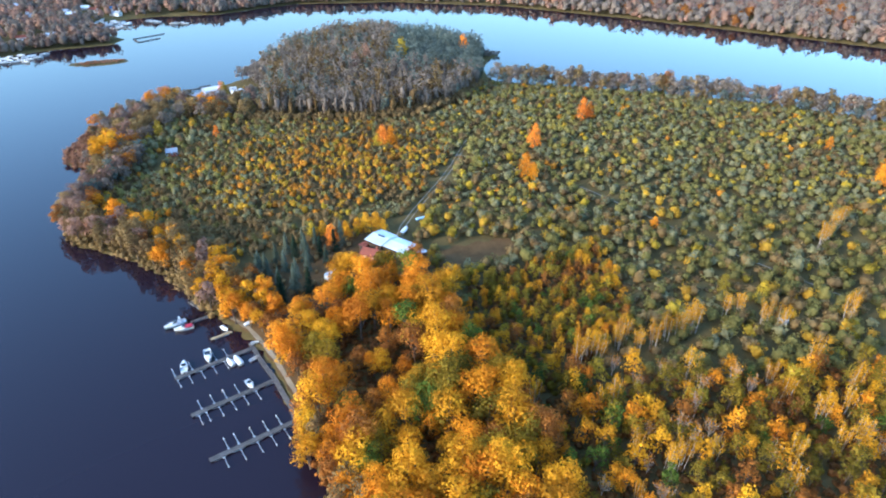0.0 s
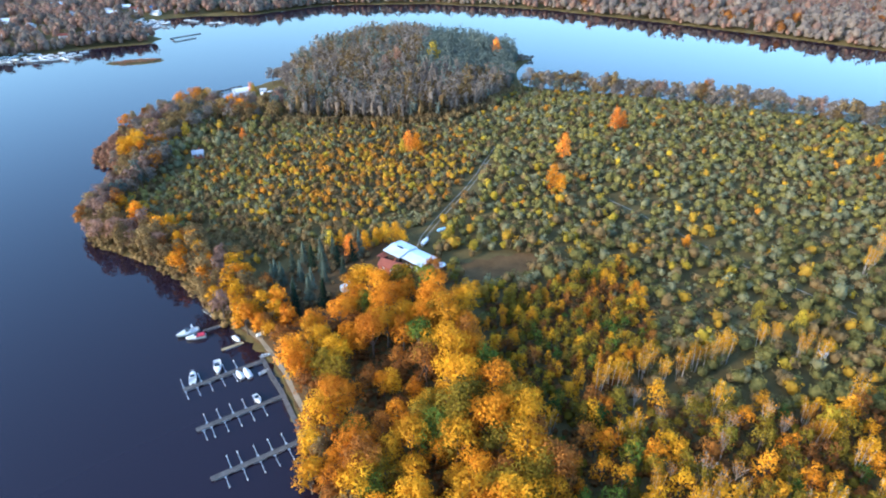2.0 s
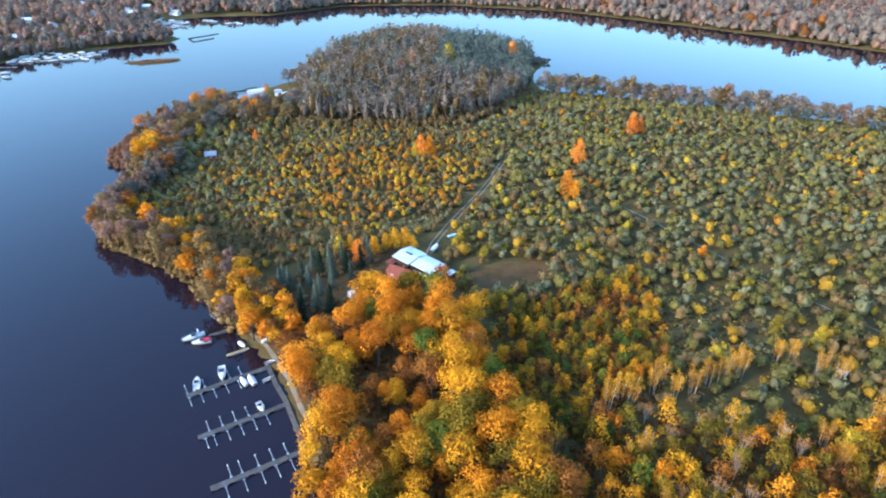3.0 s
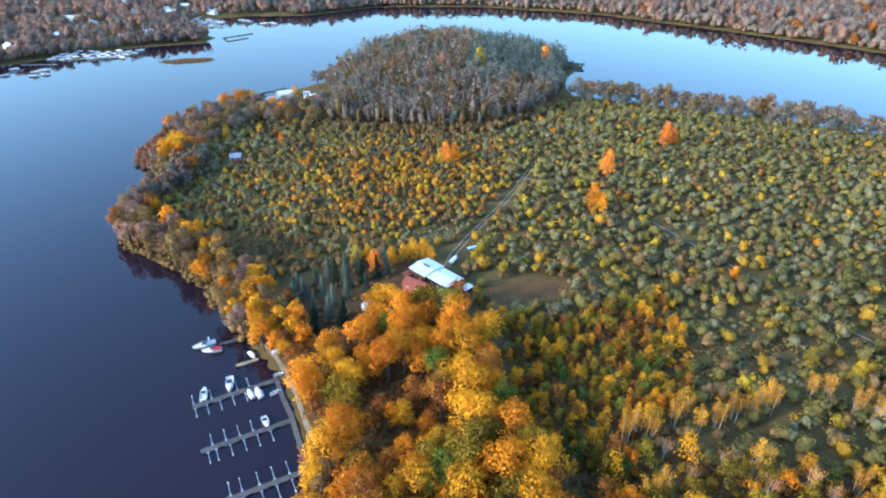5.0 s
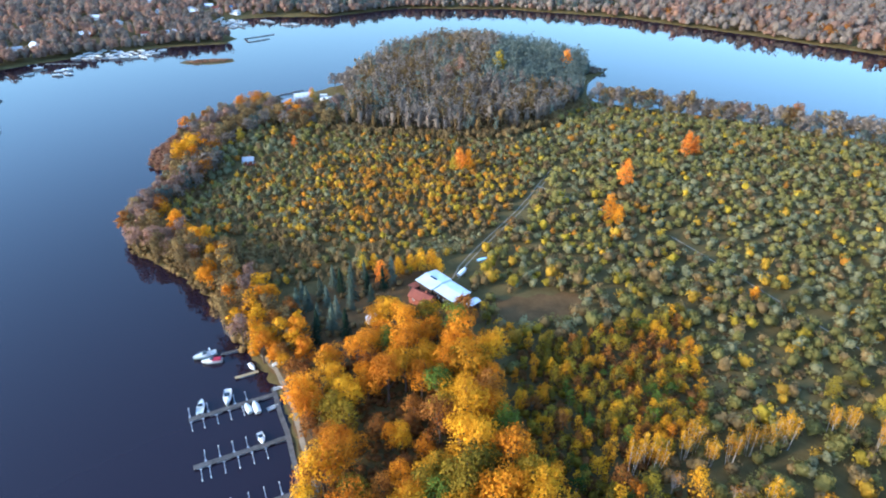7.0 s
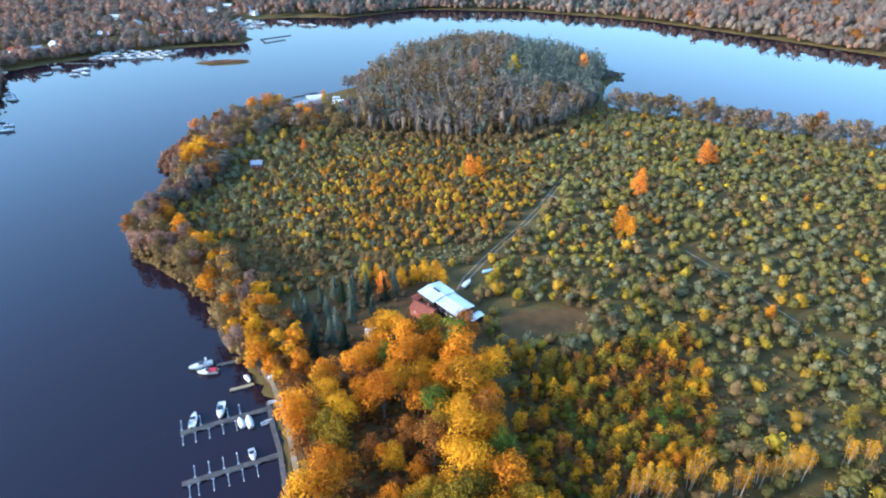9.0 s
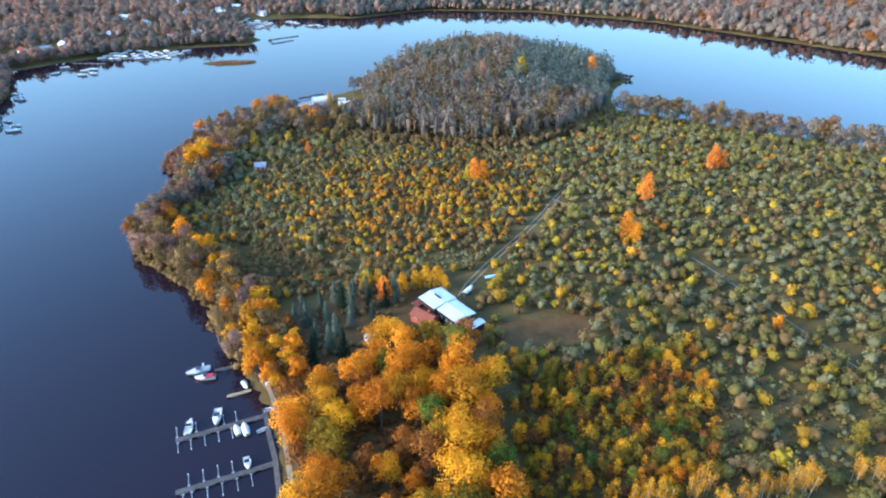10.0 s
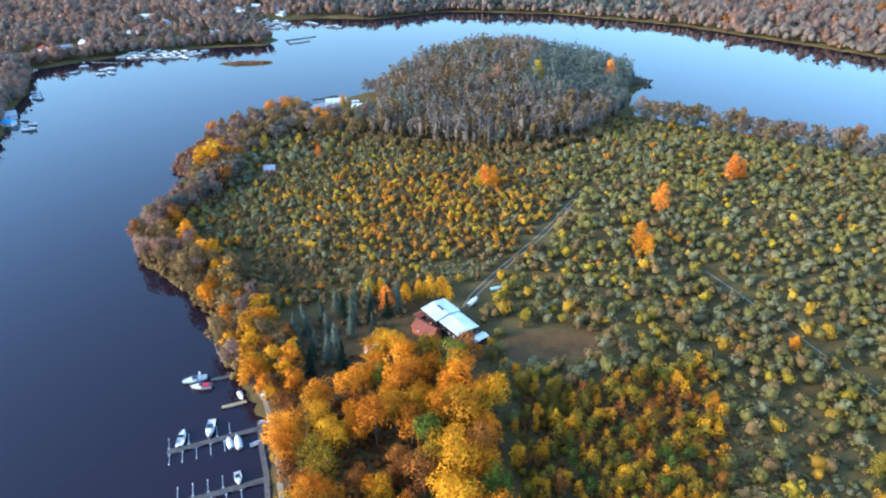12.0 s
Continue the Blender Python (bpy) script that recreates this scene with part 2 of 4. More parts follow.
# ---- trees ----
def limbs(rng, h, lobes, r0, sides=5, fork=0.3):
    """Trunk and one limb to each lobe."""
    bend = rng.normal(0, 0.02 * h, 2)
    top = Vector((bend[0], bend[1], h * 0.72))
    paths = [[(Vector((0, 0, -0.6)), r0 * 1.35), (Vector((bend[0] * 0.1, bend[1] * 0.1, h * 0.12)), r0), (Vector((bend[0] * 0.5, bend[1] * 0.5, h * 0.42)), r0 * 0.7), (top, r0 * 0.22)]]
    for c, r in lobes:
        k = rng.uniform(fork, 0.6)
        a = Vector((bend[0] * k, bend[1] * k, h * 0.72 * k))
        c = Vector(c)
        m = a.lerp(c, 0.5) + Vector((0, 0, 0.05 * h))
        paths.append([(a, r0 * 0.45), (m, r0 * 0.28), (c, r0 * 0.08)])
    return tubes(paths, sides)


def broad_tree(seed, h, w, count, size, low=0.28, n=9):
    rng = np.random.default_rng(seed)
    lobes = []
    for i in range(n):
        t = 2 * math.pi * (i / n * 1.0 + rng.uniform(-0.06, 0.06)) * 1.62 * n / 5
        u = (i + 0.5) / n
        rad = w * 0.5 * (0.62 * math.sqrt(1 - (u * 0.92) ** 2) + 0.05)
        z = h * (low + 0.16 + (0.82 - low - 0.08) * u)
        r = w * rng.uniform(0.19, 0.29)
        lobes.append(((rad * math.cos(t), rad * math.sin(t), z), (r, r * rng.uniform(0.85, 1.15), r * rng.uniform(0.7, 0.95))))
    lobes.append(((0, 0, h * 0.66), (w * 0.3, w * 0.3, h * 0.2)))
    return limbs(rng, h, lobes, 0.022 * h), lobes_cloud(lobes, count, size, rng)


def birch_tree(seed, h, stems, count, size, base=0.5):
    rng = np.random.default_rng(seed)
    paths, lobes = [], []
    for s in range(stems):
        a = rng.uniform(0, 6.28)
        lean = Vector((math.cos(a), math.sin(a), 0)) * rng.uniform(0.02, 0.12) * h * (stems > 1)
        foot = Vector((math.cos(a), math.sin(a), 0)) * (0.5 if stems > 1 else 0) * rng.uniform(0.5, 2.4)
        hh = h * rng.uniform(0.8, 1.0)
        tip = foot + lean + Vector((0, 0, hh))
        paths.append([(foot - Vector((0, 0, 0.5)), 0.11), (foot.lerp(tip, 0.5), 0.075), (tip, 0.02)])
        for j in range(9):
            u = rng.uniform(0.4, 0.93)
            p = foot.lerp(tip, u)
            b = rng.uniform(0, 6.28)
            q = p + Vector((math.cos(b) * 0.11, math.sin(b) * 0.11, 0.14)) * h * (1.15 - u)
            paths.append([(p, 0.04), (q, 0.015)])
        for u in (base + 0.1, base + 0.24, base + 0.38, 0.95):
            r = h * rng.uniform(0.075, 0.12) * (1.25 - 0.55 * u)
            c = foot.lerp(tip, u) + Vector(rng.normal(0, 0.02 * h, 3))
            lobes.append((tuple(c), (r, r, r * 1.5)))
    return tubes(paths, 4), lobes_cloud(lobes, count, size, rng, -0.9)


def bare_tree(seed, h, count, size):
    """A nearly leafless tree: a fan of pale branches with thin remaining leaf."""
    rng = np.random.default_rng(seed)
    paths, pts = [[(Vector((0, 0, -0.5)), 0.16), (Vector((0, 0, h * 0.35)), 0.12)]], []
    for i in range(11):
        a, out = rng.uniform(0, 6.28), rng.uniform(0.06, 0.3) * h
        p = Vector((0, 0, h * rng.uniform(0.2, 0.38)))
        q = Vector((math.cos(a) * out, math.sin(a) * out, h * rng.uniform(0.75, 1.0)))
        m = p.lerp(q, 0.5) + Vector((math.cos(a), math.sin(a), -0.3)) * out * 0.2
        paths.append([(p, 0.09), (m, 0.06), (q, 0.02)])
        for j in range(4):
            b = m.lerp(q, rng.uniform(0, 0.8))
            e = b + Vector((rng.normal(0, 0.08), rng.normal(0, 0.08), rng.uniform(0.06, 0.16))) * h
            paths.append([(b, 0.04), (e, 0.012)])
            pts.append(tuple(e))
    pts = np.array(pts)[rng.integers(0, len(pts), count)] + rng.normal(0, 0.045 * h, (count, 3))
    return tubes(paths, 4), clumps(pts, rng.normal(0, 1, (count, 3)), size, rng)


def spruce_tree(seed, h, count, size):
    rng = np.random.default_rng(seed)
    paths = [[(Vector((0, 0, -0.5)), 0.2), (Vector((0, 0, h * 0.98)), 0.03)]]
    pts, nor = [], []
    tiers = 15
    for i in range(tiers):
        u = i / (tiers - 1)
        z, r = h * (0.1 + 0.88 * u), h * 0.2 * (1 - u) ** 0.85 + 0.12
        m = max(5, int(11 * (1 - u)))
        for k in range(m):
            a = 2 * math.pi * (k + rng.uniform(-0.3, 0.3)) / m + i
            rr = r * rng.uniform(0.75, 1.15)
            for s in np.linspace(0.25, 1, max(2, int(count / tiers / m))):
                pts.append((math.cos(a) * rr * s, math.sin(a) * rr * s, z - rr * s * 0.35 + rng.normal(0, 0.08)))
                nor.append((math.cos(a) * 0.5, math.sin(a) * 0.5, 0.9))
    return tubes(paths, 5), clumps(np.array(pts), np.array(nor), size, rng)


def tree_kind(name, maker, bark, leaf, label, category="tree", crown_label=""):
    """Builds a tree once: an empty at its foot with trunk and crown."""
    (v, f), quads = maker
    t = thing(name, 0, 0, -500, 0, label, category)
    part("trunk", raw_mesh(name + "_trunk", v, 0, bark, f, True), bark, t)
    part("crown", raw_mesh(name + "_crown", quads, None, leaf), leaf, t)
    return t


def scatter(poly, gap, rng, keep=None, jitter=0.42):
    xs, ys = [p[0] for p in poly], [p[1] for p in poly]
    out = []
    row = 0
    y = min(ys)
    while y < max(ys):
        x = min(xs) + (row % 2) * gap / 2
        while x < max(xs):
            out.append((x + rng.uniform(-jitter, jitter) * gap, y + rng.uniform(-jitter, jitter) * gap))
            x += gap
        y += gap * 0.87
        row += 1
    p = np.array(out)
    ok = inside(poly, p[:, 0], p[:, 1])
    if keep is not None:
        ok &= keep(p[:, 0], p[:, 1])
    return p[ok]


FIRST = {}


def plant(kind, x, y, scale, rng, group="", tall=1.0):
    z = float(land(x, y))
    m = pose(x, y, z - 0.1, rng.normal(0, 1.5), rng.normal(0, 1.5), rng.uniform(0, 360))
    t = copy_thing(kind, m)
    t.scale = (scale, scale, scale * tall)
    if group:
        t["group"] = group
    return t


def stuff(name, places, clouds, leaf, label, rng, category="woodland", stems=None, bark=None):
    """Many plants that nobody would count, as one mesh; places: x, y, scale, height factor."""
    allq = []
    ground = land([a[0] for a in places], [a[1] for a in places])
    for (x, y, s, k), gz in zip(places, ground):
        q = clouds[rng.integers(len(clouds))]
        a = rng.uniform(0, 6.28)
        c, d = math.cos(a), math.sin(a)
        r = np.array([[c, d, 0], [-d, c, 0], [0, 0, 1]])
        allq.append(np.concatenate([(q[..., :3] @ r) * np.array([s, s, s * k]) + np.array([x, y, gz]), q[..., 3:] @ r], -1))
    if allq:
        tagged(new(name, raw_mesh(name, np.concatenate(allq), None, leaf)), label, category, kind="stuff")


def lump(centre, radii, rng, rings=4, around=8, rough=0.2, low=-0.6):
    """The closed outer skin of one leaf mass: knobbly, with soft normals."""
    g = 1 + rng.normal(0, rough, (rings + 1, around))
    g[rings] = g[rings].mean()
    el = np.linspace(low, math.pi / 2, rings + 1)[:, None]
    az = np.arange(around)[None] * 2 * math.pi / around + 0.35 * np.arange(rings + 1)[:, None]
    d = np.stack([np.cos(el) * np.cos(az), np.cos(el) * np.sin(az), np.sin(el) + 0 * az], -1)
    pts = np.asarray(centre) + d * g[..., None] * np.asarray(radii)
    nxt = np.roll(pts, -1, 1)
    face = np.cross(nxt[:-1] - pts[:-1], pts[1:] - pts[:-1])
    face /= np.linalg.norm(face, axis=-1, keepdims=True) + 1e-9
    nor = d.copy()
    nor[:-1] += 0.6 * (face + np.roll(face, 1, 1))
    nor[1:] += 0.3 * (face + np.roll(face, 1, 1))
    nor /= np.linalg.norm(nor, axis=-1, keepdims=True) + 1e-9
    full = np.concatenate([pts, nor], -1)
    turned = np.roll(full, -1, 1)
    return np.stack([full[:-1], turned[:-1], turned[1:], full[1:]], 2).reshape(-1, 4, 6)


def dome_cloud(seed, w, h, count, size):
    """A full rounded shrub: loose leaf clumps over a dense inner leaf mass."""
    rng = np.random.default_rng(seed)
    core = lump((0, 0, h * 0.42), (w * 0.29, w * 0.29, h * 0.33), rng, 3, 6, 0.2)
    lobes = [((0, 0, h * 0.46), (w * 0.36, w * 0.36, h * 0.4))]
    for t in rng.uniform(0, 6.28, 4):
        r = w * rng.uniform(0.17, 0.28)
        lobes.append(((math.cos(t) * w * 0.27, math.sin(t) * w * 0.27, h * rng.uniform(0.28, 0.78)), (r, r, h * rng.uniform(0.17, 0.27))))
    return np.concatenate([core, lobes_cloud(lobes, count, size, rng, -0.3, 0.5, 0.72)])


def crown_cloud(seed, w, h, count, size):
    """A tall half-bare woodland tree: ragged twigs and leaves from low down to an uneven rounded top."""
    rng = np.random.default_rng(seed)
    core = lump((0, 0, h * 0.44), (w * 0.17, w * 0.17, h * 0.3), rng, 3, 5, 0.3, -1.0)
    lobes = [((0, 0, h * 0.45), (w * 0.36, w * 0.36, h * 0.36))]
    for t in rng.uniform(0, 6.28, 8):
        r = w * rng.uniform(0.14, 0.27)
        d = w * rng.uniform(0.1, 0.36)
        lobes.append(((math.cos(t) * d, math.sin(t) * d, h * rng.uniform(0.35, 0.9)), (r, r, r * rng.uniform(0.9, 1.5))))
    return np.concatenate([core, lobes_cloud(lobes, count, size, rng, -0.75, 0.7, 0.5)])


def flame_cloud(seed, w, h, count, size, base=0.14):
    """An upright crown, widest below its middle and ragged all round."""
    rng = np.random.default_rng(seed)
    lobes = []
    for i in range(15):
        u = (i + 0.5) / 15
        wide = math.sin(math.pi * min(1, 0.16 + 0.84 * u)) ** 0.7
        t = i * 2.4 + rng.uniform(-0.4, 0.4)
        r = w * rng.uniform(0.15, 0.23)
        d = max(0, w * 0.5 * wide - r) * rng.uniform(0.7, 1.1)
        lobes.append(((math.cos(t) * d, math.sin(t) * d, h * (base + (0.95 - base) * u)), (r, r, r * rng.uniform(1.0, 1.4))))
    lobes.append(((0, 0, h * 0.5), (w * 0.25, w * 0.25, h * 0.34)))
    return lobes_cloud(lobes, count, size, rng, -0.7)


OAK_STAND = [(-47, 128), (-44, 152), (-38, 166), (-33, 177), (-8, 177), (4, 160), (8, 140), (15, 122), (27, 100), (34, 60), (4, 50), (-8, 68), (-26, 91), (-40, 113)]
HOLLOW = [(-20, 118), (-11, 121), (-9, 138), (-15, 144), (-24, 145), (-29, 138)]
MIXED = [(6, 172), (22, 178), (57, 198), (60, 166), (56, 146), (32, 122), (16, 124), (9, 148)]
YELLOW = [(18, 124), (34, 124), (52, 128), (67, 124), (106, 130), (124, 130), (110, 60), (36, 60), (26, 100), (18, 114)]
HALL = [(-34, 182), (-6, 182), (-3, 194), (-20, 206), (-33, 200)]
DARK_FIELD = [(2, 182), (22, 188), (28, 203), (8, 204), (-2, 196)]
CLEARING = [(-40, 224), (-26, 219), (-19, 222), (-16, 236), (-26, 236)]
MEADOW = [(48, 146), (49, 182), (62, 192), (76, 188), (99, 172), (96, 156), (80, 150), (64, 152)]
HILLOCK = [(60, 300), (84, 340), (120, 352), (158, 342), (180, 322), (150, 306), (110, 296), (84, 286)]
TRACK = [(-17, 206), (-16, 214), (-12, 227), (-6, 243), (0, 260), (5, 276), (8, 290), (14, 310)]
SIDE_TRACK = [(7, 289), (22, 279), (40, 268)]
EAST_TRACK = [(62, 252), (78, 232), (92, 212), (104, 195), (116, 182), (132, 166)]


FAR_HOUSES = [(-390, 677), (-403, 690), (-378, 700), (-436, 496), (-440, 478), (-455, 470), (-352, 568), (-420, 660), (-440, 690), (-395, 715), (-350, 690), (-372, 560), (-425, 545), (-340, 326), (-352, 318), (-470, 620), (-430, 600), (-500, 560)]


def off_tracks(x, y):
    d = np.full(np.shape(x), 1e9)
    for line in (TRACK, SIDE_TRACK, EAST_TRACK):
        for (x0, y0), (x1, y1) in zip(line, line[1:]):
            dx, dy = x1 - x0, y1 - y0
            t = np.clip(((x - x0) * dx + (y - y0) * dy) / (dx * dx + dy * dy), 0, 1)
            d = np.minimum(d, np.hypot(x - x0 - t * dx, y - y0 - t * dy))
    return d


def open_land(x, y):
    return (off_tracks(x, y) > 1.7) & ~inside(HALL, x, y) & ~inside(DARK_FIELD, x, y) & ~inside(CLEARING, x, y) & (edge(PENINSULA, x, y) > 2) & ~inside(MIXED, x, y) & ~inside(YELLOW, x, y) & ~inside(OAK_STAND, x, y)


def plant_scrub():
    rng = np.random.default_rng(5)
    near_clouds = [dome_cloud(90 + i, 4.3, 4.1, 62, 0.3) for i in range(9)]
    clouds = [dome_cloud(100 + i, 4.5, 3.8, 30, 0.4) for i in range(11)]
    east = [(-12, 206), (-6, 245), (4, 285), (-10, 330), (10, 378), (30, 425), (84, 418), (150, 398), (205, 378), (250, 350), (330, 300), (330, 180), (200, 80), (122, 70), (122, 128), (97, 124), (62, 118), (30, 118), (4, 160), (-2, 180)]
    west = [(-150, 236), (-150, 258), (-140, 275), (-112, 330), (-108, 343), (-60, 342), (-10, 344), (6, 318), (4, 285), (-6, 250), (-17, 222), (-34, 204), (-46, 203), (-62, 196), (-80, 186), (-105, 200), (-130, 217)]
    bins = {k: [] for k in ("olive", "sage", "amber", "brown", "ochre", "lemon")}
    names = list(bins)
    for x, y in scatter(east, 3.6, rng, lambda x, y: open_land(x, y) & (x < 0.76 * y + 22), 0.68):
        near = float(np.clip((235 - y) / 60, 0, 1))
        # the share of paled sage grows with distance, standing in for haze
        w = np.array([0.42 + 0.1 * near, 0.32 - 0.27 * near, 0.035 + 0.04 * near, 0.2 + 0.08 * near, 0.012, 0.03])
        if x < 55 and y < 285:
            w = np.array([0.34, 0.22, 0.09, 0.26, 0.04, 0.06])
        glade = 0.72 if inside(MEADOW, x, y) else 0.45 if inside(HILLOCK, x, y) else 0.0
        if rng.uniform() < max(glade, 0.06 + 0.2 * near + 0.14 * (wave(x, y, 13) > 0.45)):
            continue
        bins[names[rng.choice(6, p=w / w.sum())]].append((x, y, rng.uniform(0.7, 1.2) * (1.3 if rng.uniform() < 0.1 else 1.0) * (1 + 0.2 * near), rng.uniform(0.8, 1.15)))
    for x, y in scatter(west, 3.05, rng, open_land, 0.6):
        hot = math.exp(-((x + 48) / 42) ** 2 - ((y - 268) / 33) ** 2)
        front = float(np.clip((222 - y) / 20, 0, 1))
        green = float(np.clip((-80 - x) / 40, 0, 1))
        w = np.array([0.15 + 0.3 * green, 0.18 + 0.14 * green, 0.045 + 0.62 * hot, 0.5 + 0.8 * front, 0.03 + 0.8 * hot, 0.02 + 0.1 * hot])
        bins[names[rng.choice(6, p=w / w.sum())]].append((x, y, rng.uniform(0.55, 1.02), rng.uniform(0.85, 1.35)))
    inner = [(-158, 285), (-150, 262), (-142, 276), (-128, 300), (-112, 332), (-110, 350), (-118, 398), (-135, 420), (-150, 392), (-185, 370), (-192, 335), (-160, 320)]
    for x, y in scatter(inner, 4.2, rng, lambda x, y: edge(PENINSULA, x, y) > 3):
        if math.hypot(x + 138, y - 291) > 6 and math.hypot(x + 155, y - 400) > 16 and rng.uniform() < 0.8:
            bins[names[rng.choice(6, p=(0.3, 0.42, 0.02, 0.24, 0.01, 0.01))]].append((x, y, rng.uniform(0.8, 1.5) * (0.5 if y > 372 else 1.0), rng.uniform(0.9, 1.3)))
    tufts = [dome_cloud(130 + i, 2.2, 1.3, 16, 0.24) for i in range(6)]
    grass = [(x, y, rng.uniform(0.5, 1.3), rng.uniform(0.7, 1.2)) for area in (MEADOW, HILLOCK, CLEARING) for x, y in scatter(area, 2.1, rng, lambda x, y: off_tracks(x, y) > 1.5, 0.7)]
    sel = rng.uniform(size=len(grass)) + 0.4 * wave(*np.array(grass)[:, :2].T, 7)
    for k, lo, hi, word in (("sage", -9, 0.35, "grey-green"), ("olive", 0.35, 0.7, "olive"), ("brown", 0.7, 9, "brown")):
        stuff("grass_tussocks_" + k, [g for g, q in zip(grass, sel) if lo <= q < hi], tufts, LEAF[k], f"{word} tussocks of rough autumn grass in the glades", rng, "grass")
    words = {"olive": "olive green", "sage": "grey-green", "amber": "amber", "brown": "brown half-bare", "ochre": "ochre orange", "lemon": "yellow-green"}
    for k, every in bins.items():
        stuff("near_scrub_" + k, [a for a in every if a[1] < 225], near_clouds, LEAF[k], f"low {words[k]} autumn bushes among the birches and young trees", rng, "scrub")
        places = [a for a in every if a[1] >= 225]
        stuff("scrub_" + k, places, clouds, LEAF[k], f"low {words[k]} autumn bushes covering the rough grassland", rng, "scrub")


def plant_far():
    rng = np.random.default_rng(6)
    tall = [crown_cloud(200 + i, 8.4, 16.5, 105, 0.62) for i in range(11)]
    wide = [dome_cloud(210 + i, 12.0, 13.5, 40, 1.0) for i in range(8)]
    hill = [(-108, 346), (-60, 345), (-15, 352), (12, 385), (27, 425), (28, 470), (33, 500), (28, 530), (0, 562), (-55, 588), (-98, 578), (-120, 545), (-131, 500), (-133, 455), (-118, 400)]
    pts = scatter(hill, 5.1, rng)
    sel = rng.uniform(size=len(pts)) + 0.16 * wave(pts[:, 0], pts[:, 1], 22)
    dark = (pts[:, 0] > -40) & (pts[:, 1] > 430)
    def with_size(a, lo, hi):
        return [(x, y, rng.uniform(lo, hi), rng.uniform(0.88, 1.1)) for x, y in a]
    # haze on the headland is in the greyed haze and pine leaf colours
    stuff("wood_grey", with_size(pts[(sel < 0.55) & ~dark], 0.72, 1.15), tall, LEAF["haze"], "dense grey-brown half-bare wood on the wooded headland, greyed for haze", rng)
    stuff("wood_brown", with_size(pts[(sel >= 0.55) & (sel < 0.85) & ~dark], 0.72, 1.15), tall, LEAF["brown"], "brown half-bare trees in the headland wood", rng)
    stuff("wood_pine", with_size(pts[((sel >= 0.85) | dark)], 0.7, 1.1), tall, LEAF["pine"], "dark blue-green trees in the headland wood, paled for haze", rng)
    skirt = [(-112, 340), (-60, 338), (-12, 345), (16, 380), (30, 425), (24, 428), (8, 386), (-18, 354), (-60, 347), (-108, 349)]
    low = [dome_cloud(230 + i, 4.5, 5.0, 26, 0.45) for i in range(4)]
    stuff("wood_edge", with_size(scatter(skirt, 3.2, rng), 0.7, 1.3), low, LEAF["brown"], "brown bushes along the edge of the headland wood", rng, "scrub")
    back = [(-700, 800), (-250, 712), (-180, 782), (-56, 798), (75, 766), (186, 696), (277, 631), (375, 554), (520, 446), (760, 420), (700, 700), (200, 930), (-300, 980)]
    pts = scatter(back, 11.5, rng, lambda x, y: (x < 0.82 * y + 60) & (x > -1.38 * y + 30))
    sel = rng.uniform(size=len(pts))
    # far-shore haze is coloured in by the pale haze, mauve and pine leaves
    stuff("far_wood_grey", with_size(pts[sel < 0.62], 0.8, 1.3), wide, LEAF["haze"], "grey-brown woods on the far lake shore, greyed for haze", rng)
    stuff("far_wood_red", with_size(pts[(sel >= 0.62) & (sel < 0.93) & (pts[:, 0] > 60)], 0.8, 1.3), wide, LEAF["mauve"], "reddish autumn trees in the woods on the far shore, greyed for haze", rng)
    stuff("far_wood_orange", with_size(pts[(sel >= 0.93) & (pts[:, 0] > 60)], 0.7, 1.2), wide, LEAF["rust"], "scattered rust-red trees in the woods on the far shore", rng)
    stuff("far_wood_pine", with_size(pts[(sel >= 0.62) & (pts[:, 0] <= 60)], 0.8, 1.3), wide, LEAF["pine"], "blue-green woods on the far lake shore, paled for haze", rng)
    rim = [(-440, 240), (-280, 240), (-280, 690), (-180, 800), (-56, 820), (80, 790), (280, 660), (540, 460), (540, 420), (280, 600), (60, 740), (-60, 770), (-170, 755), (-240, 680), (-270, 600), (-270, 540), (-320, 500), (-440, 400)]
    pts = scatter(rim, 4.8, rng, lambda x, y: (edge(FAR_SHORE, x, y) > 1.0) & (edge(FAR_SHORE, x, y) < 15))
    pts = pts[(pts[:, 0] < -150) | (rng.uniform(size=len(pts)) < 0.5)]
    sel = rng.uniform(size=len(pts))
    # waterline and marina trees take the same haze-tinted leaf colours
    stuff("shore_wood_grey", with_size(pts[sel < 0.6], 0.5, 0.85), wide, LEAF["haze"], "grey-brown bushes and trees at the far waterline, greyed for haze", rng)
    stuff("shore_wood_red", with_size(pts[sel >= 0.6], 0.5, 0.85), wide, LEAF["mauve"], "reddish bushes and trees at the far waterline, greyed for haze", rng)
    bank = [(-430, 428), (-410, 465), (-378, 500), (-349, 530), (-320, 547), (-296, 560), (-296, 578), (-318, 574), (-340, 558), (-362, 532), (-392, 502), (-428, 470), (-446, 434)]
    pts = scatter(bank, 6.2, rng, lambda x, y: edge(FAR_SHORE, x, y) > 1.2)
    sel = rng.uniform(size=len(pts))
    stuff("marina_wood_grey", with_size(pts[sel < 0.5], 0.5, 0.95), wide, LEAF["haze"], "grey-brown trees along the bank of the far marina, greyed for haze", rng)
    stuff("marina_wood_red", with_size(pts[sel >= 0.5], 0.5, 0.95), wide, LEAF["mauve"], "reddish trees along the bank of the far marina, greyed for haze", rng)
    west = [(-700, 240), (-335, 256), (-310, 288), (-326, 306), (-352, 334), (-380, 376), (-430, 430), (-410, 466), (-380, 502), (-350, 533), (-320, 550), (-298, 560), (-298, 578), (-324, 604), (-352, 640), (-346, 676), (-312, 697), (-250, 712), (-300, 800), (-700, 800)]
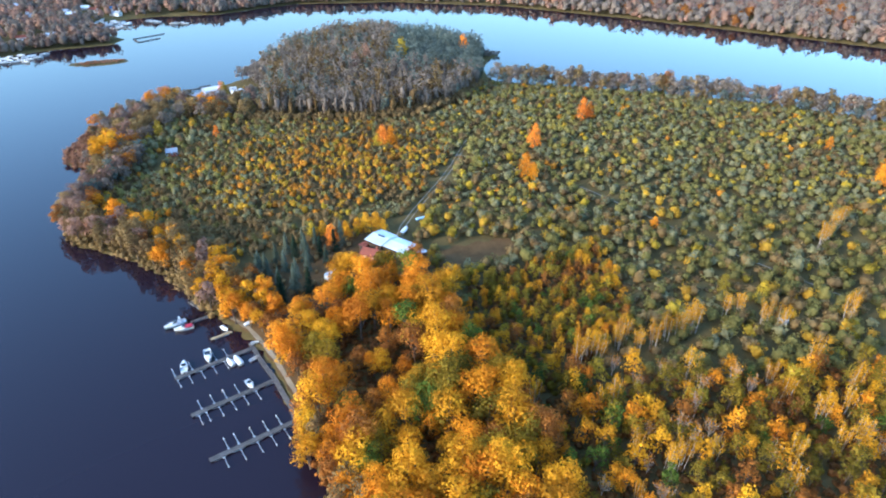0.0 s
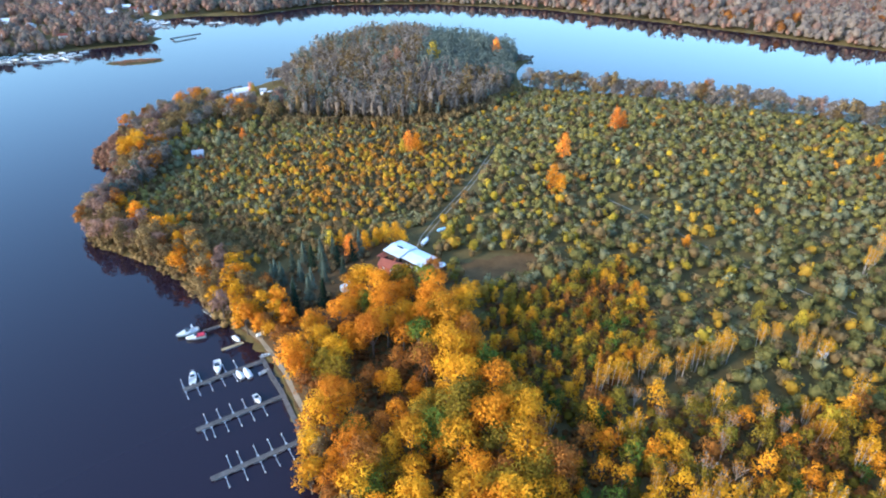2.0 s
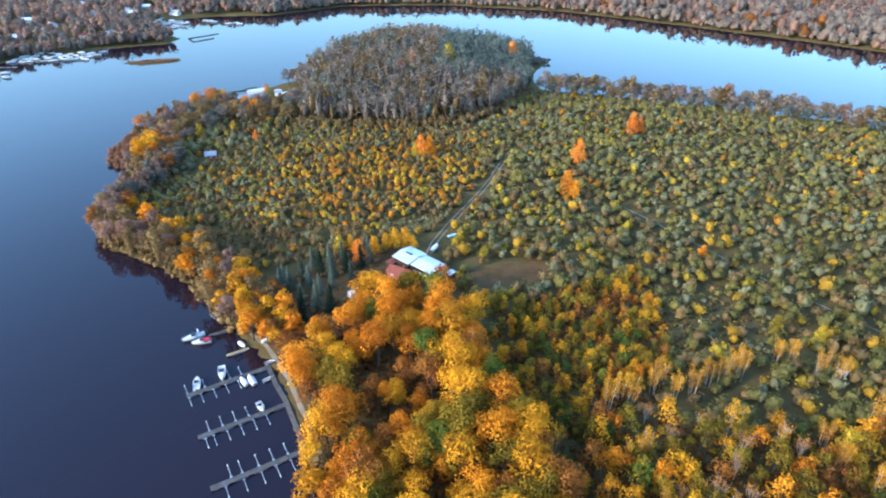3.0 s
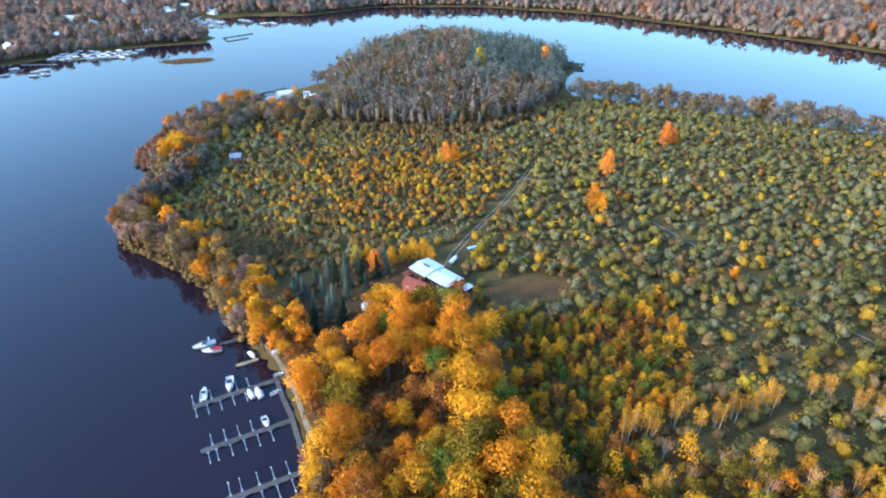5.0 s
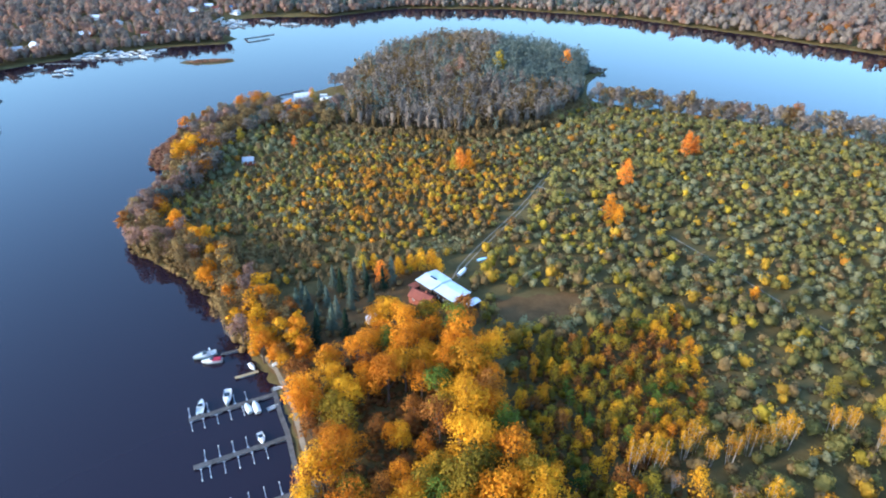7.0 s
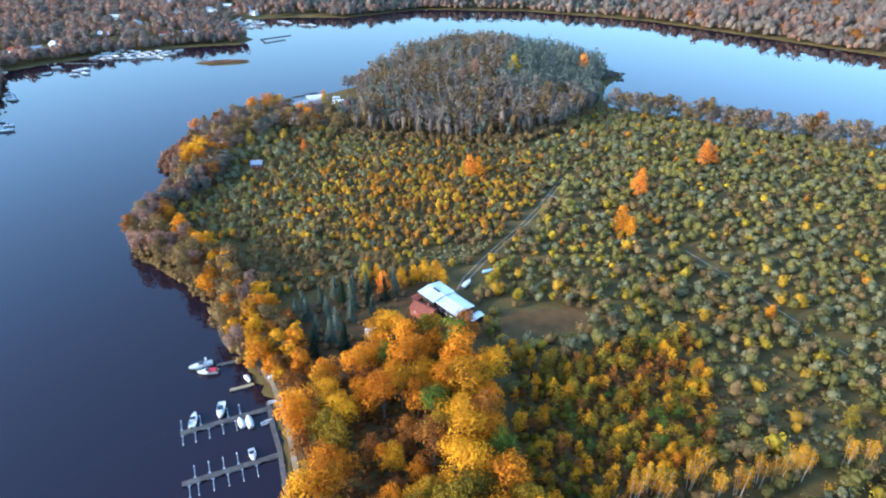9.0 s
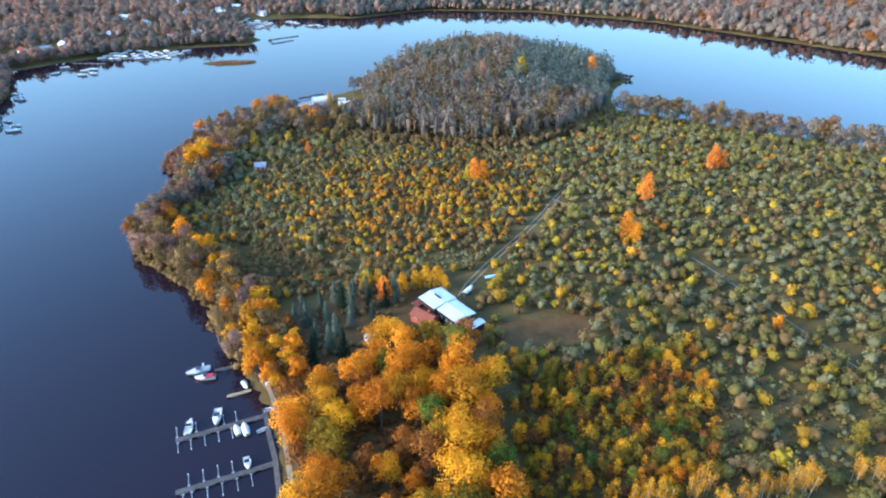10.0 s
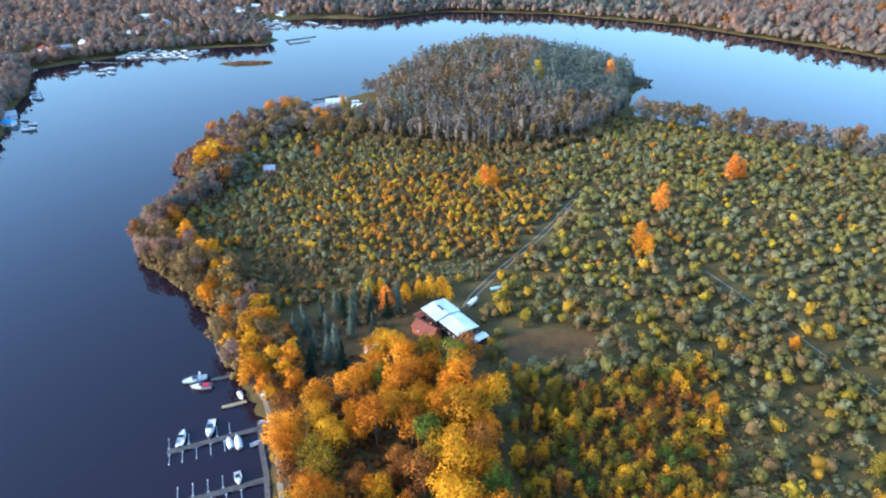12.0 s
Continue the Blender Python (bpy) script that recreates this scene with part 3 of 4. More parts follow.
    pts = scatter(west, 10.0, rng, lambda x, y: np.min([np.hypot(x - a - 0.3 * 12, y - b + 9) for a, b in FAR_HOUSES], 0) > 11.5)
    pts = pts[pts[:, 0] > -1.38 * pts[:, 1] + 30]
    sel = rng.uniform(size=len(pts)) + 0.25 * wave(pts[:, 0], pts[:, 1], 28)
    pts, sel = pts[sel < 1.02], sel[sel < 1.02]
    stuff("west_wood_grey", with_size(pts[sel < 0.5], 0.6, 1.1), wide, LEAF["haze"], "grey-brown trees round the far marina, greyed for haze", rng)
    stuff("west_wood_red", with_size(pts[sel >= 0.5], 0.6, 1.1), wide, LEAF["mauve"], "reddish brown trees round the far marina, greyed for haze", rng)


def plant_near():
    rng = np.random.default_rng(7)
    broad = {}
    lab = {"orange": "broad tree with dense orange autumn leaves", "gold": "broad tree with golden yellow autumn leaves", "rust": "broad tree with rust-brown thinning leaves",
           "moss": "round tree with olive and yellow leaves", "green": "round tree still in green leaf", "lemon": "slender tree with yellow-green leaves", "brown": "half-bare brown lakeside tree", "mauve": "half-bare reddish lakeside tree, greyed for haze", "haze": "bare brown lakeside tree, greyed for haze", "pine": "grey-green lakeside tree, dulled for haze"}
    for k in ("orange", "gold", "rust", "moss", "green"):
        broad[k] = [tree_kind("maple_tree", broad_tree(300 + i, 14.5, 9.6, 1650, 0.265, 0.24, 13), BARK, LEAF[k], lab[k]) for i in range(3)]
    mid = {k: [tree_kind("young_tree", broad_tree(320 + i, 8.4, 5.0, 420, 0.24, 0.15, 8), BARK, LEAF[k], lab[k].replace("broad", "young")) for i in range(2)] for k in ("gold", "moss", "lemon", "orange", "rust", "green")}
    slim = {k: [tree_kind("slender_tree", (limbs(np.random.default_rng(330 + i), 7.0, [], 0.1), flame_cloud(332 + i, 3.7, 7.4, 210, 0.235)), BARK, LEAF[k], "slender upright young tree in " + k + " autumn leaf") for i in range(3)] for k in ("gold", "moss", "lemon", "orange", "rust", "green")}
    birch = [tree_kind("birch_tree", birch_tree(340 + i, 11.5, 5, 760, 0.165, 0.47), BIRCH, LEAF["gold"], "pale-stemmed birch with thin yellow top leaves") for i in range(3)]
    bare = [tree_kind("bare_tree", bare_tree(350 + i, 8.5, 190, 0.13), TWIG, LEAF["orange"], "nearly bare tree with pale fanned branches") for i in range(3)]
    alder = {k: [tree_kind("alder_tree", broad_tree(360 + i, 12.0, 7.2, 640, 0.325, 0.18, 9), BARK, LEAF[k], lab[k]) for i in range(2)] for k in ("brown", "orange", "rust", "gold", "mauve")}
    far_alder = {k: [tree_kind("bank_tree", broad_tree(364 + i, 12.0, 8.0, 380, 0.44, 0.18, 8), BARK, LEAF[k], lab[k].replace("lakeside tree", "tree on the far bank")) for i in range(3)] for k in ("brown", "orange", "rust", "mauve", "haze", "pine")}
    spruce = [tree_kind("spruce_tree", spruce_tree(370 + i, 11.0, 900, 0.32), BARK, LEAF[k], l, "conifer") for i, (k, l) in enumerate((("needle", "dark green spruce beside the boathouse yard"), ("frosted", "pale grey-green spruce beside the boathouse yard")))]
    poplar = {k: tree_kind("poplar_tree", (limbs(np.random.default_rng(9), 13, [], 0.2), flame_cloud(380, 7.0, 13.5, 900, 0.28)), BARK, LEAF[k], "upright tree ablaze with " + w + " leaves") for k, w in (("coral", "coral orange"), ("orange", "orange"), ("lemon", "yellow"), ("gold", "golden"), ("mauve", "dull red"), ("rust", "rust-red"))}
    def pick(table, keys, p):
        k = table[keys[rng.choice(len(keys), p=p)]]
        return k[rng.integers(len(k))]
    for x, y in scatter(OAK_STAND, 6.3, rng, lambda x, y: ~inside(HALL, x, y) & (edge(PENINSULA, x, y) > np.where(y > 113, 3.7, 2.0)) & (np.hypot(x + 38.6, y - 175) > 6) & (y > 68)):
        far = float(np.clip((y - 105) / 40, 0, 1))
        if rng.uniform() < 0.07:
            continue
        if inside(HOLLOW, x, y):
            u = rng.uniform()
            if u < 0.62:
                plant(pick(broad, ("rust", "gold", "orange"), (0.4, 0.3, 0.3)), x, y, rng.uniform(0.5, 0.72), rng, "trees of the lakeside stand")
            elif u < 0.85:
                plant(bare[rng.integers(3)], x, y, rng.uniform(0.7, 0.95), rng, "bare trees")
            continue
        ridge = float(np.exp(-((x - 2 + 0.25 * (y - 130)) / 8) ** 2))
        west = float(np.clip((-18 - x) / 12, 0, 1)) * (1 - far)
        p = np.array([0.17 + 0.22 * far, 0.34 + 0.15 * ridge, 0.08 + 0.2 * west, 0.27 - 0.12 * far, 0.06])
        plant(pick(broad, ("orange", "gold", "rust", "moss", "green"), p / p.sum()), x, y, rng.uniform(0.66, 1.12) + 0.15 * ridge, rng, "trees of the lakeside stand")
    for x, y in scatter(MIXED, 3.35, rng):
        if rng.uniform() < 0.1:
            continue
        round_one = rng.uniform() < 0.45
        plant(pick(mid if round_one else slim, ("gold", "moss", "lemon", "orange", "rust", "green"), (0.25, 0.33, 0.11, 0.1, 0.12, 0.09)), x, y, rng.uniform(0.55, 0.9) if round_one else rng.uniform(0.6, 1.1), rng, "young trees beside the stand", rng.uniform(0.75, 1.05))
    for x, y in ((-11, 181.5), (-7, 183), (-3, 181), (1, 180), (-4, 187), (5, 178), (-36, 181), (-31, 183)):
        plant(pick(mid, ("gold", "moss", "orange"), (0.4, 0.35, 0.25)), x, y, rng.uniform(0.5, 0.75), rng, "young trees beside the stand")
    for x, y in scatter(YELLOW, 4.7, rng, lambda x, y: y > 68):
        u = rng.uniform()
        if rng.uniform() < 0.14 + 0.22 * (wave(x, y, 9) > 0.3):
            continue
        if u < 0.14:
            plant(bare[rng.integers(3)], x, y, rng.uniform(0.8, 1.2), rng, "bare trees")
        elif u < 0.24:
            plant(birch[rng.integers(3)], x, y, rng.uniform(0.7, 1.0), rng, "birches")
        else:
            plant(pick(mid, ("gold", "moss", "lemon", "orange", "rust", "green"), (0.2, 0.36, 0.07, 0.13, 0.14, 0.1)), x, y, rng.uniform(0.7, 1.25), rng, "young yellow trees")
    for x, y in ((38, 130), (41, 133), (44, 131), (50, 138), (53, 140), (57, 136), (61, 138), (66, 142), (70, 144), (73, 146), (41, 113), (44, 115), (88, 152), (92, 153), (97, 150), (102, 148), (157, 213), (152, 209), (140, 197), (144, 200),
                 (124, 152), (127, 156), (66, 125), (87, 117), (93, 122), (99, 124), (103, 130), (76, 145), (108, 118), (115, 120)):
        plant(birch[rng.integers(3)], x + rng.normal(0, 0.6), y + rng.normal(0, 0.6), rng.uniform(0.8, 1.08), rng, "birches")
    shore = [(-164, 240), (-156, 212), (-142, 202), (-118, 194), (-97, 180), (-76, 159), (-64, 150), (-55, 148), (-46, 150), (-58, 166), (-70, 182), (-90, 200), (-115, 212), (-138, 222), (-146, 236)]
    for x, y in scatter(shore, 5.4, rng, lambda x, y: edge(PENINSULA, x, y) > -1.0):
        w = float(np.clip((-100 - x) / 40, 0, 1))
        plant(pick(alder, ("brown", "orange", "rust", "gold", "mauve"), (0.4, 0.29 - 0.22 * w, 0.08 + 0.04 * w, 0.18 - 0.13 * w, 0.05 + 0.31 * w)), x, y, rng.uniform(0.75, 1.1), rng, "lakeside alders")
    for x, y in scatter([(-165, 226), (-150, 232), (-146, 262), (-148, 288), (-160, 292), (-169, 276)], 5.2, rng, lambda x, y: edge(PENINSULA, x, y) > -0.5):
        plant(pick(far_alder, ("brown", "rust", "mauve", "haze", "pine"), (0.4, 0.06, 0.24, 0.2, 0.1)), x, y, rng.uniform(0.75, 1.05), rng, "lakeside alders")
    corner = [(-162, 256), (-166, 275), (-186, 290), (-192, 306), (-196, 335), (-186, 370), (-160, 385), (-128, 392), (-112, 372), (-112, 340), (-150, 335), (-158, 300), (-150, 262)]
    meadow = [(-168, 378), (-150, 366), (-124, 372), (-120, 400), (-136, 425), (-172, 425)]
    for x, y in scatter(corner, 6.2, rng, lambda x, y: (edge(PENINSULA, x, y) > 1.5) & ~inside(meadow, x, y) & ~((x < -177) & (y < 315)) & (np.hypot(x + 163, y - 282) > 7)):
        plant(pick(far_alder, ("brown", "orange", "rust", "mauve", "haze", "pine"), (0.5, 0.03, 0.08, 0.12, 0.14, 0.13)), x, y, rng.uniform(0.7, 1.05), rng, "trees on the corner of the headland")
    for x, y in ((-57, 176), (-54, 191), (-48, 183), (-48, 199), (-40, 195), (-45, 169), (-53, 165), (-60, 188), (-42, 187), (-51, 178), (-56, 183), (-45, 192), (-50, 171), (-38, 199), (-62, 181), (-66, 186), (-58, 194), (-52, 197), (-64, 176), (-49, 188), (-55, 171)):
        plant(spruce[int(rng.uniform() < 0.55)], x, y, rng.uniform(0.65, 1.1), rng, "spruces by the yard")
    along = [((36, 432), (84, 420)), ((84, 420), (150, 400)), ((150, 400), (205, 380)), ((205, 380), (250, 352)), ((250, 352), (330, 302))]
    for (x0, y0), (x1, y1) in along:
        k = int(math.hypot(x1 - x0, y1 - y0) / 3.3)
        for i in range(k):
            u = (i + rng.uniform(-0.2, 0.2)) / k
            plant(pick(far_alder, ("brown", "haze", "pine"), (0.3, 0.3, 0.4)), x0 + u * (x1 - x0) + rng.normal(0, 2), y0 + u * (y1 - y0) + rng.normal(0, 2) - 9, rng.uniform(0.6, 0.9), rng, "row of trees along the far bank")
            plant(pick(far_alder, ("brown", "haze", "mauve"), (0.45, 0.45, 0.1)), x0 + u * (x1 - x0) + rng.normal(0, 1.5), y0 + u * (y1 - y0) + rng.normal(0, 1.5) - 3, rng.uniform(1.0, 1.4), rng, "row of trees along the far bank")
    for x, y in ((-141, 430), (-140, 438), (-139, 446), (-137, 453), (-136, 462), (-136, 434), (-133, 441), (-134, 449), (-132, 457), (-131, 428), (-126, 416), (-127, 434), (-122, 408)):
        plant(pick(far_alder, ("haze", "mauve"), (0.8, 0.2)), x, y, rng.uniform(0.8, 1.1), rng, "trees on the corner of the headland")
    lane = [(-70, 161), (-60, 153), (-51, 143), (-43, 131), (-37, 122), (-31, 118), (-38, 132), (-46, 147), (-54, 158), (-62, 168)]
    for x, y in scatter(lane, 4.4, rng, lambda x, y: edge(PENINSULA, x, y) > 3.3):
        plant(pick(alder, ("brown", "orange", "rust", "gold"), (0.3, 0.2, 0.15, 0.35)), x, y, rng.uniform(0.65, 0.95), rng, "lakeside alders")
    bank = [(-42, 112), (-37, 116), (-22, 94), (-8, 74), (4, 52), (-2, 50), (-12, 70), (-27, 91)]
    for x, y in scatter(bank, 4.6, rng):
        plant(pick(alder, ("brown", "orange", "rust", "gold"), (0.5, 0.15, 0.25, 0.1)), x, y, rng.uniform(0.7, 1.05), rng, "lakeside alders")
    for k, x, y, s in (("gold", -170, 284, 0.95), ("gold", -166, 288, 1.15), ("orange", -163, 284, 0.9), ("gold", -173, 289, 0.9), ("orange", -178, 366, 0.9), ("orange", -171, 371, 1.0), ("gold", -165, 374, 0.85)):
        plant(broad[k][rng.integers(3)], x, y, s, rng)
    for k, x, y, s in (("orange", 38, 258, 1.0), ("orange", 41, 256, 0.7), ("coral", 46, 292, 1.05), ("coral", 78, 332, 1.0), ("coral", 82, 334, 0.8), ("coral", -31, 298, 0.9), ("orange", -27, 299, 0.85), ("lemon", -34, 297, 0.6), ("lemon", -152, 314, 0.75),  ("coral", -145, 398, 0.7), ("lemon", -140, 388, 0.8),
                       ("orange", 196, 293, 0.6), ("orange", 200, 256, 0.9), ("orange", 195, 250, 0.8), ("lemon", 92, 166, 0.6), ("lemon", 102, 161, 0.65), ("orange", 83, 211, 0.45), ("coral", -121, 312, 0.55), ("coral", -41, 197, 0.75), ("gold", -37, 203, 0.62), ("gold", -33, 206, 0.62), ("gold", -30, 208, 0.7), ("gold", -26, 209, 0.72), ("gold", -23, 208, 0.5), ("lemon", -50, 203, 0.6), ("gold", -46, 205, 0.55), ("mauve", -55, 446, 1.5), ("mauve", -61, 430, 1.35), ("lemon", -31, 463, 1.55), ("coral", 16, 494, 1.45), ("rust", 146, 398, 1.25), ("rust", 149, 400, 1.2)):
        t = plant(poplar[k], x, y, s, rng)
        t.scale = (s * 1.25, s * 1.25, s)


def plant_fringe():
    rng = np.random.default_rng(8)
    low = [dome_cloud(420 + i, 3.6, 2.9, 22, 0.36) for i in range(5)]
    strip = [(-172, 280), (-168, 255), (-164, 228), (-156, 208), (-142, 198), (-116, 190), (-96, 176), (-74, 154), (-66, 152), (-74, 164), (-96, 188), (-118, 204), (-142, 214), (-150, 228), (-154, 258), (-158, 282)]
    pts = scatter(strip, 2.6, rng, lambda x, y: (edge(PENINSULA, x, y) > -0.8) & (edge(PENINSULA, x, y) < 7))
    stuff("bank_bushes", [(x, y, rng.uniform(0.7, 1.3), 1.0) for x, y in pts], low, LEAF["brown"], "brown half-bare bushes overhanging the lake bank", rng, "scrub")
    strip = [(-43, 110), (-36, 116), (-20, 96), (-6, 76), (6, 50), (-4, 50), (-14, 70), (-28, 90)]
    pts = scatter(strip, 2.6, rng, lambda x, y: (edge(PENINSULA, x, y) > -0.8) & (edge(PENINSULA, x, y) < 7))
    stuff("bank_shrubs", [(x, y, rng.uniform(0.7, 1.4), 1.0) for x, y in pts], low, LEAF["rust"], "rust-brown shrubs overhanging the lake bank", rng, "scrub")
    yard = [(-66, 172), (-44, 166), (-30, 178), (-34, 204), (-52, 202), (-64, 192)]
    pts = scatter(yard, 4.2, rng, lambda x, y: ~inside(HALL, x, y))
    stuff("yard_bushes", [(x, y, rng.uniform(0.5, 1.1), 0.9) for x, y in pts if rng.uniform() < 0.7], low, LEAF["brown"], "brown bushes among the spruces by the yard", rng, "scrub")
    under = scatter(OAK_STAND, 2.6, rng, lambda x, y: ~inside(HALL, x, y) & (edge(PENINSULA, x, y) > 8))
    stuff("undergrowth", [(x, y, rng.uniform(0.6, 1.2), 0.6) for x, y in under], low, LEAF["litter"], "rust-brown undergrowth beneath the lakeside stand", rng, "scrub")
    under = np.concatenate([scatter(MIXED, 3.4, rng), scatter(YELLOW, 3.0, rng, lambda x, y: y > 68)])
    pick = rng.uniform(size=len(under)) < 0.8
    stuff("understorey", [(x, y, rng.uniform(0.7, 1.2), 0.8) for x, y in under[pick]], low, LEAF["litter"], "dark brown undergrowth beneath the young trees", rng, "scrub")
    stuff("mossy_understorey", [(x, y, rng.uniform(0.7, 1.3), 0.9) for x, y in under[~pick]], low, LEAF["moss"], "mossy green undergrowth beneath the young trees", rng, "scrub")


plant_scrub()
plant_fringe()
plant_far()
plant_near()

# the pattern trees have been copied to their places
for ob in [o for o in scene.objects if o.parent is None and o.location.z < -400]:
    for child in list(ob.children):
        bpy.data.objects.remove(child)
    bpy.data.objects.remove(ob)

# ---- built things: materials ----
def plain(name, color, rough=0.5, metal=0.0, scale=0.8, wear=0.75):
    return material(name, color, rough, metal, tuple(c * wear for c in color), scale)


GELCOAT = plain("white_gelcoat", (0.66, 0.67, 0.67), 0.35)
DECKING = material("weathered_decking", (0.12, 0.11, 0.105), 0.9, other=(0.06, 0.055, 0.052), scale=0.6, bump=0.02)
YELLOW_DECK = material("pale_timber_decking", (0.34, 0.27, 0.16), 0.9, other=(0.20, 0.15, 0.09), scale=0.6, bump=0.02)
STEEL = plain("galvanised_steel", (0.42, 0.44, 0.46), 0.45, 0.6)
COCKPIT = plain("cockpit_floor", (0.58, 0.59, 0.58), 0.7)
GLASS = plain("smoked_glass", (0.03, 0.04, 0.05), 0.08, 0.0)
RED_CANVAS = plain("red_canvas", (0.42, 0.05, 0.08), 0.85)
TEAL = plain("teal_antifouling", (0.05, 0.22, 0.24), 0.5)
ROOF_METAL = material("pale_sheet_metal_roof", (0.56, 0.61, 0.66), 0.45, 0.0, (0.44, 0.49, 0.54), 0.25)
DARK_WOOD = material("dark_stained_boards", (0.07, 0.05, 0.04), 0.85, other=(0.035, 0.025, 0.02), scale=0.8)
RED_TILE = material("red_brown_roof_tiles", (0.24, 0.075, 0.05), 0.85, other=(0.13, 0.05, 0.04), scale=0.5, bump=0.03)
BRICK = material("red_brick_wall", (0.33, 0.10, 0.06), 0.9, other=(0.2, 0.07, 0.05), scale=0.8)
PLASTER = plain("white_render", (0.72, 0.72, 0.70), 0.85)
BLUE_SHEET = plain("blue_sheet", (0.05, 0.30, 0.62), 0.5)
GREEN_PLASTIC = plain("green_plastic", (0.02, 0.28, 0.12), 0.45)
RUBBER = plain("black_rubber", (0.02, 0.02, 0.02), 0.9)
GRAVEL = material("sandy_track", (0.28, 0.225, 0.16), 0.95, other=(0.17, 0.135, 0.09), scale=0.3, bump=0.05)
EARTH = material("dark_bare_earth", (0.135, 0.078, 0.034), 0.95, other=(0.075, 0.045, 0.02), scale=0.15, bump=0.1)
REED = leaves("leaf_reed", (0.20, 0.10, 0.06), (0.34, 0.17, 0.10), (0.45, 0.25, 0.15))
TENT = plain("white_tent_fabric", (0.62, 0.62, 0.62), 0.7)


# ---- built things: shapes ----
def boxes(specs, bevel=0.03):
    """A bmesh of bevelled boxes: (centre, size, turn about z)."""
    bm = bmesh.new()
    for c, s, a in specs:
        g = bmesh.ops.create_cube(bm, size=1.0)["verts"]
        bmesh.ops.transform(bm, matrix=pose(*c, 0, 0, a) @ Matrix.Diagonal((*s, 1)), verts=g)
    if bevel:
        bmesh.ops.bevel(bm, geom=bm.edges[:], offset=bevel, segments=1, affect="EDGES")
    return bm


def prism(profile, x0, x1):
    """A profile in y, z drawn out along x."""
    bm = bmesh.new()
    a = [bm.verts.new((x0, y, z)) for y, z in profile]
    b = [bm.verts.new((x1, y, z)) for y, z in profile]
    n = len(profile)
    bm.faces.new(a[::-1])
    bm.faces.new(b)
    for i in range(n):
        bm.faces.new((a[i], a[(i + 1) % n], b[(i + 1) % n], b[i]))
    bmesh.ops.recalc_face_normals(bm, faces=bm.faces[:])
    return bm


def hull_form(length, width, height, lift=0.0, n=12):
    """Hull sides and bottom; bow at +x."""
    bm = bmesh.new()
    rows = []
    for i in range(n + 1):
        u = i / n
        w = width / 2 * (0.86 + 0.14 * math.sin(u * 2.6)) * (1 - max(0, (u - 0.45) / 0.55) ** 2.2) + 0.015
        x = length * (u - 0.5)
        top = height * (0.82 + 0.3 * u * u) + lift
        rows.append([bm.verts.new(p) for p in ((x, -w, top), (x - 0.12 * u * length * 0.3, -w * 0.82, 0.12 + lift), (x - 0.15 * u * length * 0.3, 0, -0.25 + lift + 0.25 * u ** 3), (x - 0.12 * u * length * 0.3, w * 0.82, 0.12 + lift), (x, w, top))])
    for a, b in zip(rows, rows[1:]):
        for k in range(4):
            bm.faces.new((a[k], b[k], b[k + 1], a[k + 1]))
    bm.faces.new(rows[0])
    bmesh.ops.recalc_face_normals(bm, faces=bm.faces[:])
    for f in bm.faces:
        f.smooth = True
    return bm


def deck_form(length, width, height, u0, u1, dz, inset=0.1, crown=0.1, n=10):
    """A cambered deck or cover that follows the hull between two stations."""
    bm = bmesh.new()
    rows = []
    for i in range(n + 1):
        u = u0 + (u1 - u0) * i / n
        w = max(width / 2 * (0.86 + 0.14 * math.sin(u * 2.6)) * (1 - max(0, (u - 0.45) / 0.55) ** 2.2) - inset, 0.01)
        x, top = length * (u - 0.5), height * (0.82 + 0.3 * u * u) + dz
        end = 0.4 if i in (0, n) else 1.0
        rows.append([bm.verts.new((x, w * k, top + crown * end * (1 - k * k))) for k in (-1, -0.5, 0, 0.5, 1)] + [bm.verts.new((x, w, top - 0.08)), bm.verts.new((x, -w, top - 0.08))])
    for a, b in zip(rows, rows[1:]):
        for k in range(7):
            bm.faces.new((a[k], b[k], b[(k + 1) % 7], a[(k + 1) % 7]))
    bm.faces.new(rows[0])
    bm.faces.new(rows[-1][::-1])
    bmesh.ops.recalc_face_normals(bm, faces=bm.faces[:])
    return bm


def taper_box(x0, x1, w0, w1, z0, z1, rake0=0.0, rake1=0.0, slim=0.8):
    """A cabin block, narrower at the top and raked at its ends."""
    bm = bmesh.new()
    v = [bm.verts.new(p) for p in ((x0, -w0 / 2, z0), (x1, -w1 / 2, z0), (x1, w1 / 2, z0), (x0, w0 / 2, z0),
                                   (x0 + rake0, -w0 / 2 * slim, z1), (x1 - rake1, -w1 / 2 * slim, z1), (x1 - rake1, w1 / 2 * slim, z1), (x0 + rake0, w0 / 2 * slim, z1))]
    for f in ((3, 2, 1, 0), (4, 5, 6, 7), (0, 1, 5, 4), (1, 2, 6, 5), (2, 3, 7, 6), (3, 0, 4, 7)):
        bm.faces.new([v[i] for i in f])
    bmesh.ops.bevel(bm, geom=bm.edges[:], offset=0.06, segments=2, affect="EDGES")
    return bm


